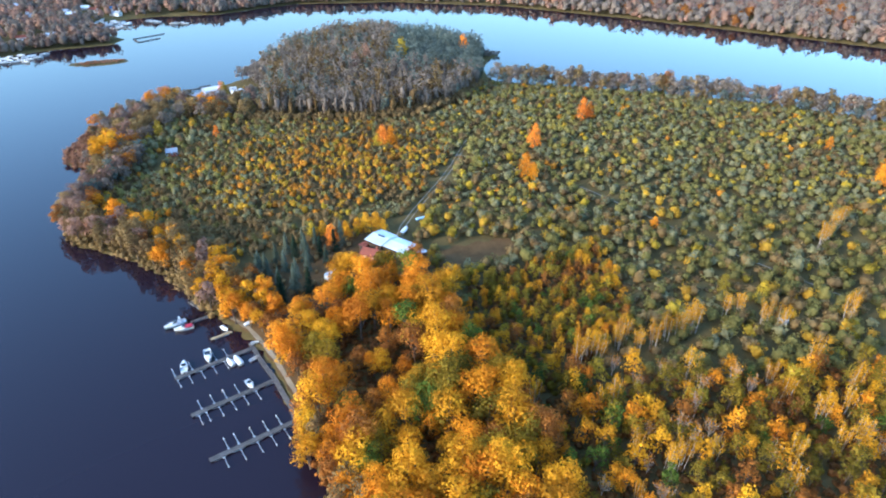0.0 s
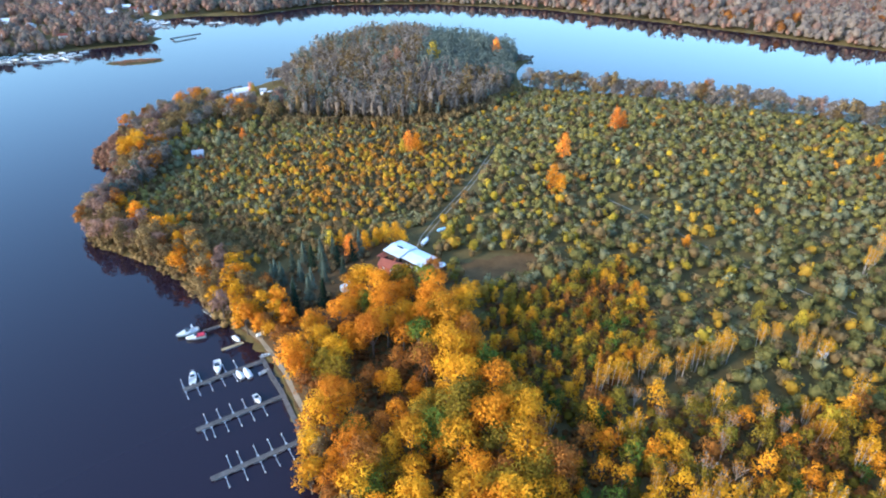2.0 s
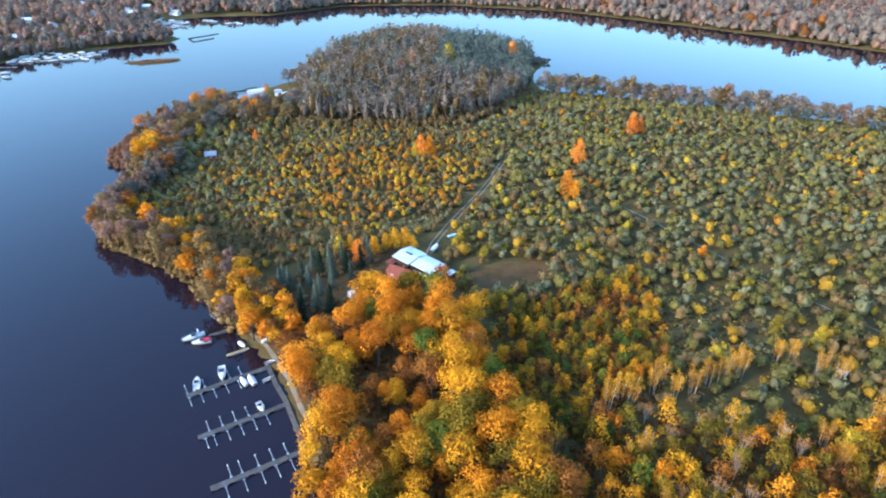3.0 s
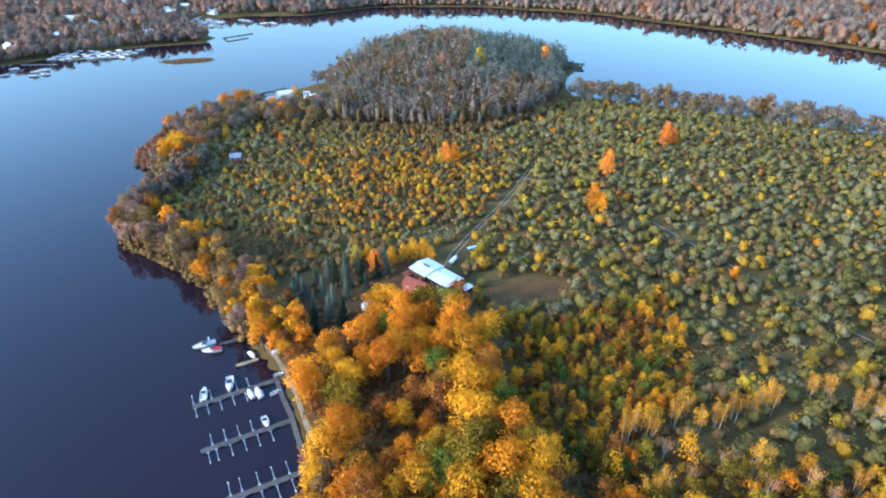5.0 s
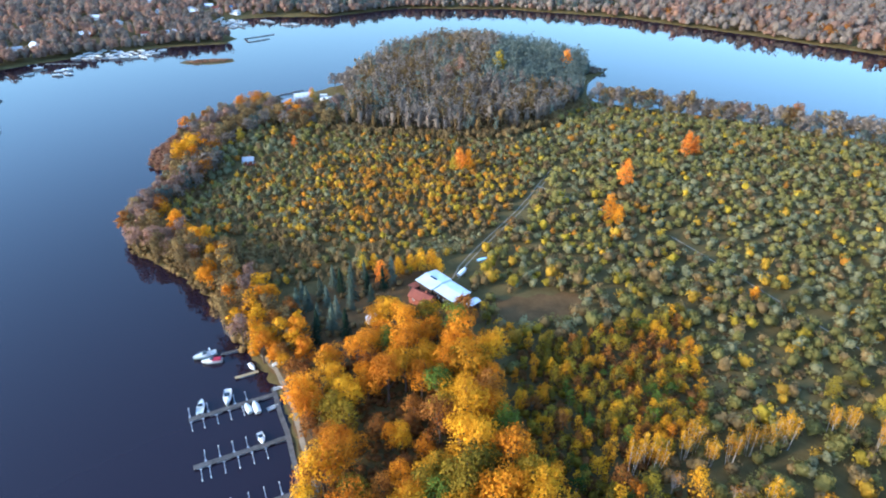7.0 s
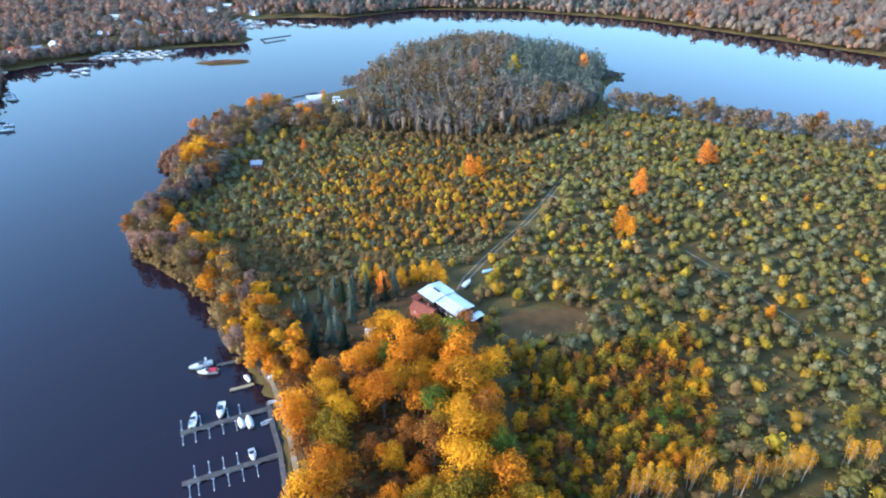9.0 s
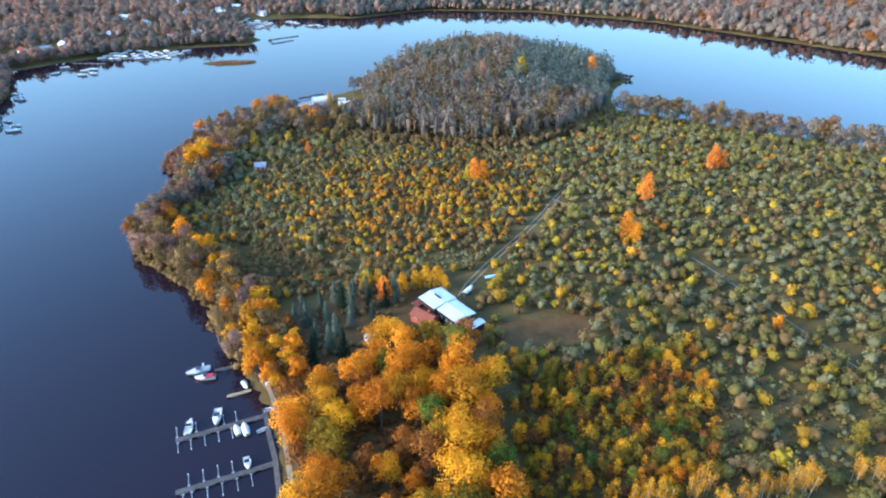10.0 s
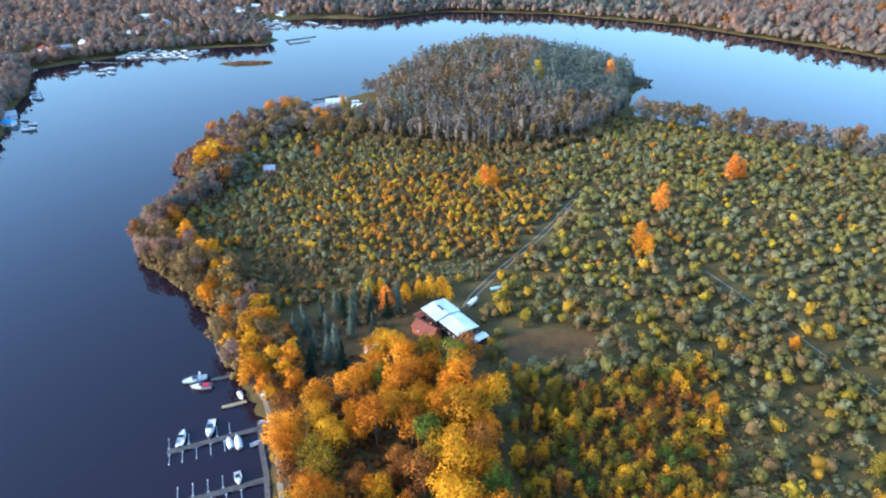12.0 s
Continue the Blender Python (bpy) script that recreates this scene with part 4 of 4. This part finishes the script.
def boat(x, y, bow, length, width, style, label, z=0.05):
    t = thing("motor_boat", x, y, z, bow, label, "boat")
    h = length * 0.13 + 0.15
    part("hull", hull_form(length, width, h), GELCOAT, t)
    if style == "cruiser":
        part("boot_stripe", hull_form(length * 0.985, width * 1.0, h * 0.45, -0.04), TEAL, t, "teal painted waterline stripe")
    if style == "cover":
        part("cover", deck_form(length, width, h, 0.0, 0.97, 0.1, -0.02, 0.4), GELCOAT, t, "white stretched canvas cover")
        return t
    if style == "dinghy":
        part("floor", deck_form(length, width, h, 0.02, 0.9, -0.25, 0.12, 0.0), STEEL, t)
        for u in (0.3, 0.62):
            part("thwart", boxes([((length * (u - 0.5), 0, h * 0.8), (0.25, width * 0.8, 0.05), 0)], 0.01), YELLOW_DECK, t)
        return t
    part("foredeck", deck_form(length, width, h, 0.5, 0.985, 0.02, 0.04, 0.12), GELCOAT, t)
    part("cockpit_floor", deck_form(length, width, h, 0.02, 0.52, -0.32, 0.1, 0.0), COCKPIT, t)
    part("cabin", taper_box(-0.08 * length, 0.22 * length, width * 0.78, width * 0.5, h * 0.85, h + 0.5, 0.1, 0.5), GELCOAT, t)
    part("windscreen", taper_box(-0.10 * length, 0.1 * length, width * 0.7, width * 0.6, h + 0.42, h + 0.86, 0.02, 0.4, 0.86), GLASS, t, "dark tinted windscreen")
    part("bench", boxes([((-0.42 * length, 0, h * 0.72), (0.5, width * 0.7, 0.35), 0)]), GELCOAT, t)
    part("outboard", boxes([((-0.54 * length, 0, h * 0.6), (0.45, 0.35, 0.75), 0)], 0.08), RUBBER, t, "black outboard motor")
    if style == "red":
        part("canopy", deck_form(length, width, h, 0.04, 0.48, 0.45, 0.15, 0.5), RED_CANVAS, t, "folded dark red canvas canopy")
    if style == "cruiser":
        part("radar_arch", prism([(-width * 0.42, h), (-width * 0.3, h + 1.5), (width * 0.3, h + 1.5), (width * 0.42, h), (width * 0.36, h), (width * 0.25, h + 1.4), (-width * 0.25, h + 1.4), (-width * 0.36, h)], -0.26 * length, -0.2 * length), GELCOAT, t)
    for s in (-1, 1):
        v, f = tubes([[(Vector((length * (u - 0.5), s * width * (0.46 - 0.42 * max(0, (u - 0.5) / 0.5) ** 2), h * 1.1 + 0.35)), 0.025) for u in (0.52, 0.66, 0.8, 0.92, 0.98)]], 4)
        part("bow_rail", raw_mesh("bow_rail", v, 0, STEEL, f), STEEL, t)
    return t


def pier(x0, y0, x1, y1, ups, downs, label, width=1.5, finger=4.0, mat=None):
    """A floating pier from its outer end, with mooring fingers on both sides (metres from the outer end)."""
    mat = mat or DECKING
    L, a = math.hypot(x1 - x0, y1 - y0), math.degrees(math.atan2(y1 - y0, x1 - x0))
    t = thing("pier", x0, y0, 0, a, label, "pier")
    seg = 4.6
    k = max(1, round(L / seg))
    for i in range(k):
        part("deck_section", boxes([((L * (i + 0.5) / k, 0, 0.42), (L / k - 0.05, width, 0.22), 0)], 0.04), mat, t)
        part("pontoon", boxes([((L * (i + 0.5) / k, 0, 0.08), (L / k * 0.7, width * 0.85, 0.45), 0)], 0.05), STEEL, t)
    for side, marks in ((1, ups), (-1, downs)):
        for d, reach in marks:
            f = part("mooring_finger", boxes([((d, side * (width / 2 + reach / 2), 0.36), (0.15, reach, 0.12), 0), ((d, side * (width / 2 + 0.3), 0.36), (0.55, 0.6, 0.12), 0)], 0.02), STEEL, t)
            part("end_post", boxes([((d, side * (width / 2 + reach), 0.5), (0.24, 0.24, 0.6), 0)], 0.06), PLASTER, f, "white end post")
    return t


def ribbon(name, line, width, mat, label, category, up=0.07, kind="structure", wobble=0.15):
    pts = []
    for (x0, y0), (x1, y1) in zip(line, line[1:]):
        k = max(2, int(math.hypot(x1 - x0, y1 - y0) / 2))
        pts += [(x0 + (x1 - x0) * i / k, y0 + (y1 - y0) * i / k) for i in range(k)]
    pts.append(line[-1])
    v, f = [], []
    for i, (x, y) in enumerate(pts):
        a, b = pts[max(i - 1, 0)], pts[min(i + 1, len(pts) - 1)]
        dx, dy = b[0] - a[0], b[1] - a[1]
        m = math.hypot(dx, dy)
        w = width * (1 + wobble * math.sin(i * 1.7))
        for s in (-0.5, -0.2, 0.2, 0.5):
            px, py = x - dy / m * s * w, y + dx / m * s * w
            v.append((px, py, max(float(land(px, py)), 0.3) + up))
        if i:
            for s in range(3):
                q = (i - 1) * 4 + s
                f.append((q, q + 1, q + 5, q + 4))
    return tagged(new(name, raw_mesh(name, v, 0, mat, f)), label, category, kind=kind)


def gable_house(name, x, y, turn, length, width, eaves, ridge, wall_mat, roof_mat, label, category="house", windows=(), over=0.5, base=None, chimney=False, ribs=0):
    z = float(land(x, y)) if base is None else base
    t = thing(name, x, y, z, turn, label, category)
    w, l = width / 2, length / 2
    part("wall", prism([(-w, -0.6), (w, -0.6), (w, eaves), (0, ridge - 0.12), (-w, eaves)], -l, l), wall_mat, t)
    k = (ridge - eaves) / w
    for s in (-1, 1):
        r = part("roof", prism([(0, ridge), (s * (w + over), eaves - k * over), (s * (w + over), eaves - k * over + 0.16), (0, ridge + 0.16)], -l - over, l + over), roof_mat, t)
        for i in range(ribs):
            xx = -l + (i + 0.5) * length / ribs
            part("seam", prism([(s * 0.1, ridge + 0.16 - k * 0.1), (s * (w + over), eaves - k * over + 0.16), (s * (w + over), eaves - k * over + 0.22), (s * 0.1, ridge + 0.22 - k * 0.1)], xx - 0.04, xx + 0.04), roof_mat, r)
    part("ridge_cap", boxes([((0, 0, ridge + 0.17), (length + 2 * over, 0.36, 0.08), 0)], 0.02), roof_mat, t)
    for side, u, sill, ww, hh in windows:
        c, s = {"f": ((l + 0.03, u, sill + hh / 2), (0.1, ww, hh)), "b": ((-l - 0.03, u, sill + hh / 2), (0.1, ww, hh)), "r": ((u, -w - 0.03, sill + hh / 2), (ww, 0.1, hh)), "l": ((u, w + 0.03, sill + hh / 2), (ww, 0.1, hh))}[side]
        f = part("window", boxes([(c, s, 0)], 0.02), PLASTER, t, "white framed window")
        g = tuple(a * (0.72 if a > 0.2 else 1.3) for a in s)
        part("pane", boxes([(c, g, 0)], 0), GLASS, f)
    if chimney:
        part("chimney", boxes([((l * 0.3, w * 0.25, ridge + 0.2), (0.6, 0.6, 1.3), 0)], 0.04), BRICK, t)
    return t


def trailer_boat(x, y, bow, length, hull_mat, label):
    z = float(land(x, y))
    t = thing("boat_on_trailer", x, y, z, bow, label, "boat")
    h = length * 0.13 + 0.15
    part("hull", hull_form(length, length * 0.36, h, 0.75), hull_mat, t)
    part("cover", deck_form(length, length * 0.36, h, 0.0, 0.97, 0.82, -0.02, 0.35), hull_mat, t)
    fr = part("trailer_frame", boxes([((0.3, s * 0.5, 0.5), (length * 0.9, 0.08, 0.1), 0) for s in (-1, 1)] + [((length * 0.62, 0, 0.5), (1.4, 0.08, 0.08), 0)], 0.01), STEEL, t)
    for s in (-1, 1):
        v, f = tubes([[(Vector((-0.4, s * 0.85, 0.34)), 0.34), (Vector((-0.4, s * 1.03, 0.34)), 0.34)]], 14)
        part("wheel", raw_mesh("wheel", v, 0, RUBBER, f + [tuple(range(14)), tuple(range(27, 13, -1))]), RUBBER, fr)
    return t


def caravan(x, y, turn, label):
    t = thing("caravan", x, y, float(land(x, y)), turn, label, "caravan")
    part("body", taper_box(-2.6, 2.6, 2.2, 2.2, 0.5, 2.7, 0.15, 0.5, 0.93), GELCOAT, t)
    for s in (-1, 1):
        part("window", boxes([((0.3, s * 1.07, 1.75), (2.6, 0.08, 0.6), 0)], 0.02), GLASS, t)
        v, f = tubes([[(Vector((0, s * 0.9, 0.33)), 0.33), (Vector((0, s * 1.08, 0.33)), 0.33)]], 12)
        part("wheel", raw_mesh("wheel", v, 0, RUBBER, f + [tuple(range(12)), tuple(range(23, 11, -1))]), RUBBER, t)
    return t


# ---- landing stages and boats ----
def build_harbour():
    pier(-75.8, 129.8, -57.0, 143.6, [(0.4, 3.6), (5.2, 3.6), (12.2, 3.6), (15.4, 3.6)], [(0.5, 3.6), (3.6, 3.8), (7.0, 3.8), (10.4, 3.8), (13.8, 3.8)], "grey weathered floating pier with boats and thin steel mooring fingers")
    pier(-66.2, 115.8, -47.0, 129.6, [(3.0, 3.7), (6.4, 3.7), (9.8, 3.7), (13.2, 3.7)], [(1.6, 4.0), (3.6, 4.0), (7.0, 4.0), (10.4, 4.0), (13.8, 4.0), (17.2, 4.0)], "grey weathered floating pier with thin steel mooring fingers and one boat")
    pier(-56.6, 101.2, -37.6, 114.6, [(5.0, 4.0), (7.6, 4.0), (11.6, 3.8), (15.2, 3.8), (18.8, 3.8)], [(3.2, 3.8), (7.4, 4.0), (11.6, 4.0), (15.2, 4.0), (18.8, 4.0)], "empty grey weathered floating pier with thin steel mooring fingers")
    pier(-80.6, 156.0, -75.0, 160.0, [], [], "narrow grey landing stage with two cruisers moored to it", 0.9)
    pier(-71.4, 147.2, -66.0, 151.2, [], [], "pale yellow timber landing stage", 1.1, mat=YELLOW_DECK)
    pier(-85.0, 167.4, -79.0, 163.0, [], [], "short grey timber stage under the lakeside trees", 1.6)
    ux, uy = 0.807, 0.59
    up = math.degrees(math.atan2(uy, ux)) + 90
    boat(-85.0, 154.6, 217, 6.9, 2.4, "cruiser", "white cabin cruiser with a teal bottom and radar arch")
    boat(-81.6, 152.7, 200, 6.0, 2.2, "red", "white motor boat with a dark red canvas canopy")
    boat(-75.0, 134.7, 112, 5.4, 2.1, "open", "white open motor boat moored at the pier")
    boat(-69.6, 139.4, 295, 6.6, 2.3, "open", "white motor boat with a windscreen moored at the pier")
    boat(-62.2, 136.8, 134, 3.9, 1.7, "cover", "small white boat under a fitted cover")
    boat(-60.2, 137.6, 131, 4.6, 1.9, "cover", "white boat under a fitted cover")
    boat(-55.7, 138.5, 45, 3.0, 1.4, "dinghy", "small grey open dinghy by the quay")
    boat(-54.0, 127.6, 310, 4.3, 1.8, "open", "small white motor boat moored at the pier")
    boat(-68.7, 152.6, -40, 3.6, 1.5, "cover", "small white covered boat beside the timber stage")
    boat(-61.5, 154.7, 45, 3.2, 1.3, "cover", "small upturned white boat lying ashore", z=float(land(-61.5, 154.7)) + 0.1)
    boat(-57.2, 145.3, 20, 2.6, 1.2, "dinghy", "small grey dinghy lying on the bank", z=float(land(-57.2, 145.3)) + 0.15)
    quay = [(-58.8, 145.6), (-53.2, 137.2), (-48.1, 130.6), (-44.2, 124.4), (-40.6, 119.0), (-38.2, 113.4)]
    ribbon("quay", quay, 1.3, DECKING, "dark timber quay along the harbour edge", "quay", 0.2, wobble=0.0)
    for (x0, y0), (x1, y1) in zip(quay, quay[1:]):
        a, L = math.degrees(math.atan2(y1 - y0, x1 - x0)), math.hypot(x1 - x0, y1 - y0)
        part("quay_wall", boxes([(((x0 + x1) / 2, (y0 + y1) / 2, -0.05), (L + 0.2, 1.2, 1.0), a)], 0.05), DECKING, bpy.data.objects["quay"])
    ribbon("bank_ground", [(-68, 160), (-58.5, 152), (-52.4, 144.6), (-47, 137), (-42.2, 129.6), (-37.5, 122), (-33.5, 115), (-27, 103)], 5.0, EARTH, "dark trodden earth along the harbour bank", "bank", 0.03)
    ribbon("path", [(-72, 161), (-61, 152.5), (-54.6, 145.0), (-49.6, 138.5), (-44.5, 130.5), (-39.0, 122), (-35.0, 116), (-30, 108)], 1.3, GRAVEL, "pale sandy footpath behind the quay", "path")
    k = thing("portable_toilet", -32.3, 110.9, float(land(-32.3, 110.9)), 30, "green plastic portable toilet beside the footpath", "toilet")
    part("body", boxes([((0, 0, 1.05), (1.1, 1.1, 2.1), 0)], 0.05), GREEN_PLASTIC, k)
    part("roof", taper_box(-0.6, 0.6, 1.2, 1.2, 2.1, 2.35, 0.15, 0.15, 0.7), PLASTER, k, "white domed roof")
    part("door", boxes([((0.56, 0, 1.05), (0.04, 0.8, 1.9), 0)], 0.01), GREEN_PLASTIC, k)


# ---- boathouse yard ----
def build_yard():
    u = math.degrees(math.atan2(-0.6, 0.8))
    g = 3.9
    win = [("f", v, 1.1, 0.9, 0.9) for v in (-3.3, -2.0, -0.7, 0.7, 2.0, 3.3)] + [("r", v, 1.2, 1.0, 0.9) for v in (-2.5, 0, 2.5)]
    gable_house("boathouse", -15.9, 192.4, u, 9.6, 7.4, 3.8, 4.35, DARK_WOOD, ROOF_METAL, "dark timber boathouse under a pale sheet metal roof", "boathouse", win, 0.4, g, ribs=9)
    hall = gable_house("workshop", -23.0, 197.4, u, 7.4, 8.6, 4.1, 4.75, DARK_WOOD, ROOF_METAL, "dark timber workshop under a pale sheet metal roof", "workshop", [("b", 0, 1.2, 1.2, 1.0)], 0.4, g, ribs=9)
    # dark raised strip added for the dark line of the ridge step
    part("roof_vent", boxes([((0.2, -0.1, 4.98), (3.2, 0.6, 0.34), 0)], 0.05), GLASS, hall, "dark raised strip standing for the step at the roof ridge")
    gable_house("shed", -25.2, 189.6, u + 12, 8.0, 4.6, 2.3, 3.7, BRICK, RED_TILE, "low brick shed with a red-brown tiled roof", "shed", [("r", -2, 1.0, 0.9, 0.8), ("r", 1.5, 1.0, 0.9, 0.8)], 0.35, g, True)
    gable_house("lean_to", -8.6, 189.8, u + 92, 5.0, 2.2, 1.9, 2.2, DARK_WOOD, ROOF_METAL, "small open lean-to with a pale metal roof", "shed", (), 0.3, g)
    gable_house("porch", -28.5, 196.2, u + 90, 5.0, 2.4, 2.4, 2.8, DARK_WOOD, RED_TILE, "low porch with a brown tiled roof on the workshop", "porch", (), 0.3, g)
    caravan(-38.6, 177.8, 50, "white caravan parked under the trees by the yard")
    trailer_boat(-15.0, 209.0, 70, 5.2, GELCOAT, "white covered boat on a trailer beside the track")
    trailer_boat(-9.0, 218.6, 30, 4.2, plain("pale_blue_gelcoat", (0.45, 0.66, 0.82), 0.35), "pale blue covered boat on a trailer beside the track")
    for off, nm in ((-1.0, "track"), (1.0, "track")):
        ribbon(nm, [(x + off, y) for x, y in TRACK], 0.55, GRAVEL, "pale sandy wheel rut of the track across the scrub", "track", 0.06)
    ribbon("track", SIDE_TRACK, 1.4, GRAVEL, "faint sandy side track across the scrub", "track", 0.06)
    ribbon("track", EAST_TRACK, 0.7, GRAVEL, "faint pale foot track through the eastern scrub", "track", 0.06)
    ribbon("yard_ground", [(-60, 172), (-48, 178), (-40, 187), (-30, 192), (-20, 196)], 34.0, EARTH, "dark trodden earth of the boathouse yard", "yard", 0.05)
    ribbon("bare_patch", [(-10, 188), (4, 191), (15, 195), (27, 199)], 13.0, EARTH, "dark bare earth beside the boathouse", "field", 0.05)
    gable_house("hut", 105, 151, -30, 2.6, 1.5, 1.2, 1.5, PLASTER, ROOF_METAL, "small white hut among the birches", "hut", (), 0.15)
    gable_house("cottage", -137.5, 291.5, 20, 5.2, 3.8, 2.5, 3.9, BRICK, plain("grey_sheet_roof", (0.26, 0.29, 0.34), 0.5), "small brick cottage with a pale metal roof and brick gable", "house", [("r", -2.4, 0.9, 1.0, 1.1), ("r", 0, 0.9, 1.0, 1.1), ("r", 2.4, 0.9, 1.0, 1.1)], 0.3, None, True)


# ---- camp on the headland ----
def build_camp():
    z = float(land(-153, 404))
    t = thing("marquee", -153, 404, z, 35, "large white rounded marquee on the shore", "marquee")
    arch = [(4.6 * math.cos(a), 2.4 + 2.2 * math.sin(a)) for a in np.linspace(0, math.pi, 13)]
    part("cover", prism([(4.6, 0)] + arch + [(-4.6, 0)], -6.5, 6.5), TENT, t)
    for i in range(6):
        xx = -6.5 + i * 2.6
        part("rib", prism([(4.66, 0)] + [(y * 1.01, zz + 0.06) for y, zz in arch] + [(-4.66, 0)], xx - 0.06, xx + 0.06), STEEL, t)
    for v in (-2.8, 0, 2.8):
        part("window", boxes([((-6.5, v, 1.5), (0.1, 1.6, 1.2), 0)], 0.02), GLASS, t)
    gable_house("club_house", -161, 391, 40, 11, 6, 2.6, 4.0, PLASTER, plain("grey_felt_roof", (0.3, 0.33, 0.36), 0.8), "low club house with a grey felt roof", "house", [("r", -3, 1, 1.2, 1), ("r", 0, 1, 1.2, 1), ("r", 3, 1, 1.2, 1)], 0.4)
    for x, y, a in ((-141, 408, 20), (-134, 400, 60), (-128, 390, 10), (-138, 400, 75), (-126, 395, 30)):
        caravan(x, y, a, "white caravan on the camp meadow")
    pier(-176, 415, -168, 421, [], [], "dark narrow jetty beside the camp", 1.4)
    pier(-170, 423, -163, 428, [], [], "dark narrow jetty beside the camp", 1.4)


# ---- far marina ----
def build_far_marina():
    rng = np.random.default_rng(11)
    first = boat(-339, 653, 30, 7.0, 2.6, "open", "white motor boat moored in the far marina")
    spots = [(-323, 637, 20), (-306, 668, 10), (-299, 664, 10), (-293, 661, 0), (-274, 652, 5), (-268, 657, 5), (-262, 652, 0), (-362, 430, 15), (-369, 441, 10), (-356, 435, 12), (-366, 446, 8), (-360, 438, 10), (-385, 428, 50), (-392, 446, 20),
             (-327, 327, 5), (-316, 322, 10), (-310, 314, 30), (-357, 366, 0), (-362, 371, 4), (-368, 376, 0), (-380, 489, 20), (-386, 480, 10)]
    spots += [(-385 + i * 7.5 + rng.normal(0, 1), 478 + j * 8 + i * 2.4 + rng.normal(0, 1), rng.uniform(-20, 40)) for i in range(8) for j in range(4)]
    spots += [(-352 + i * 8 + rng.normal(0, 1.5), 640 + j * 9 - i * 3 + rng.normal(0, 1.5), rng.uniform(-20, 60)) for i in range(5) for j in range(4)]
    for x, y, a in spots:
        c = copy_thing(first, pose(x, y, max(0.05, float(land(x, y)) + 0.1), 0, 0, a))
        s = rng.uniform(0.8, 1.25)
        c.scale = (s, s, s)
        c["group"] = "boats of the far marina"
    for x0, y0, x1, y1 in ((-392, 424, -384, 446), (-284, 580, -265, 604), (-273, 566, -261, 584), (-284, 580, -273, 566), (-322, 636, -306, 625), (-398, 460, -370, 466), (-352, 482, -330, 492), (-366, 372, -352, 366)):
        pier(x0, y0, x1, y1, [], [], "dark floating jetty off the far marina", 1.8)
    walls = [PLASTER, BRICK, plain("grey_boards", (0.25, 0.25, 0.26), 0.9)]
    roofs = [RED_TILE, ROOF_METAL, plain("grey_roof", (0.33, 0.35, 0.38), 0.7)]
    gable_house("boat_shed", -474, 715, 40, 26, 9, 4, 6, PLASTER, ROOF_METAL, "long white boat shed behind the far marina", "shed", [("r", v, 1.5, 1.5, 1.2) for v in (-9, -3, 3, 9)])
    gable_house("boat_shed", -360, 708, 20, 14, 9, 4, 5.5, PLASTER, BLUE_SHEET, "boat shed with a bright blue sheet roof", "shed", [("r", v, 1.5, 1.5, 1.2) for v in (-4, 0, 4)])
    gable_house("boat_shed", -330, 318, 10, 8, 5, 2.6, 3.8, PLASTER, BLUE_SHEET, "small boat shed with a bright blue sheet roof", "shed", [("r", 0, 1, 1.5, 1)])
    for i, (x, y) in enumerate(FAR_HOUSES):
        k = rng.integers(3)
        gable_house("house", x, y, rng.uniform(-30, 60), rng.uniform(7, 12), rng.uniform(5, 7), 2.8, rng.uniform(4.2, 5.2), walls[rng.integers(2) * 0 if i % 3 else k], roofs[(i + 1) % 3], ("white", "pale", "plain")[i % 3] + " low house with a " + ("metal", "grey", "red tiled")[i % 3] + " roof by the far marina", "house",
                    [("r", -2, 0.9, 1.1, 1.1), ("r", 1, 0.9, 1.1, 1.1), ("f", 0, 0.9, 1.1, 1.1)])


def build_reeds():
    rng = np.random.default_rng(12)
    low = [dome_cloud(400 + i, 3.2, 2.4, 34, 0.28) for i in range(3)]
    tip = [(-170, 276), (-189, 283), (-199, 300), (-203, 335), (-196, 345), (-190, 318), (-184, 296), (-168, 288)]
    pts = scatter(tip, 2.2, rng)
    stuff("reeds", [(x, y, rng.uniform(0.7, 1.2), 1.0) for x, y in pts], low, REED, "reddish brown reed bed along the corner of the headland", rng, "reeds")
    pts = scatter(REED_ISLE, 2.0, rng)
    stuff("reed_island", [(x, y, rng.uniform(0.6, 0.9), 0.7) for x, y in pts], low, REED, "low reddish brown reed islet in the lake", rng, "reeds")
    tip = [(30, 500), (48, 516), (34, 530)]
    pts = scatter(tip, 3.0, rng)
    stuff("tip_bushes", [(x, y, rng.uniform(0.8, 1.5), 1.1) for x, y in pts], low, LEAF["haze"], "bare willow bushes on the tip of the headland, greyed for haze", rng, "scrub")


build_harbour()
build_yard()
build_camp()
build_far_marina()
build_reeds()
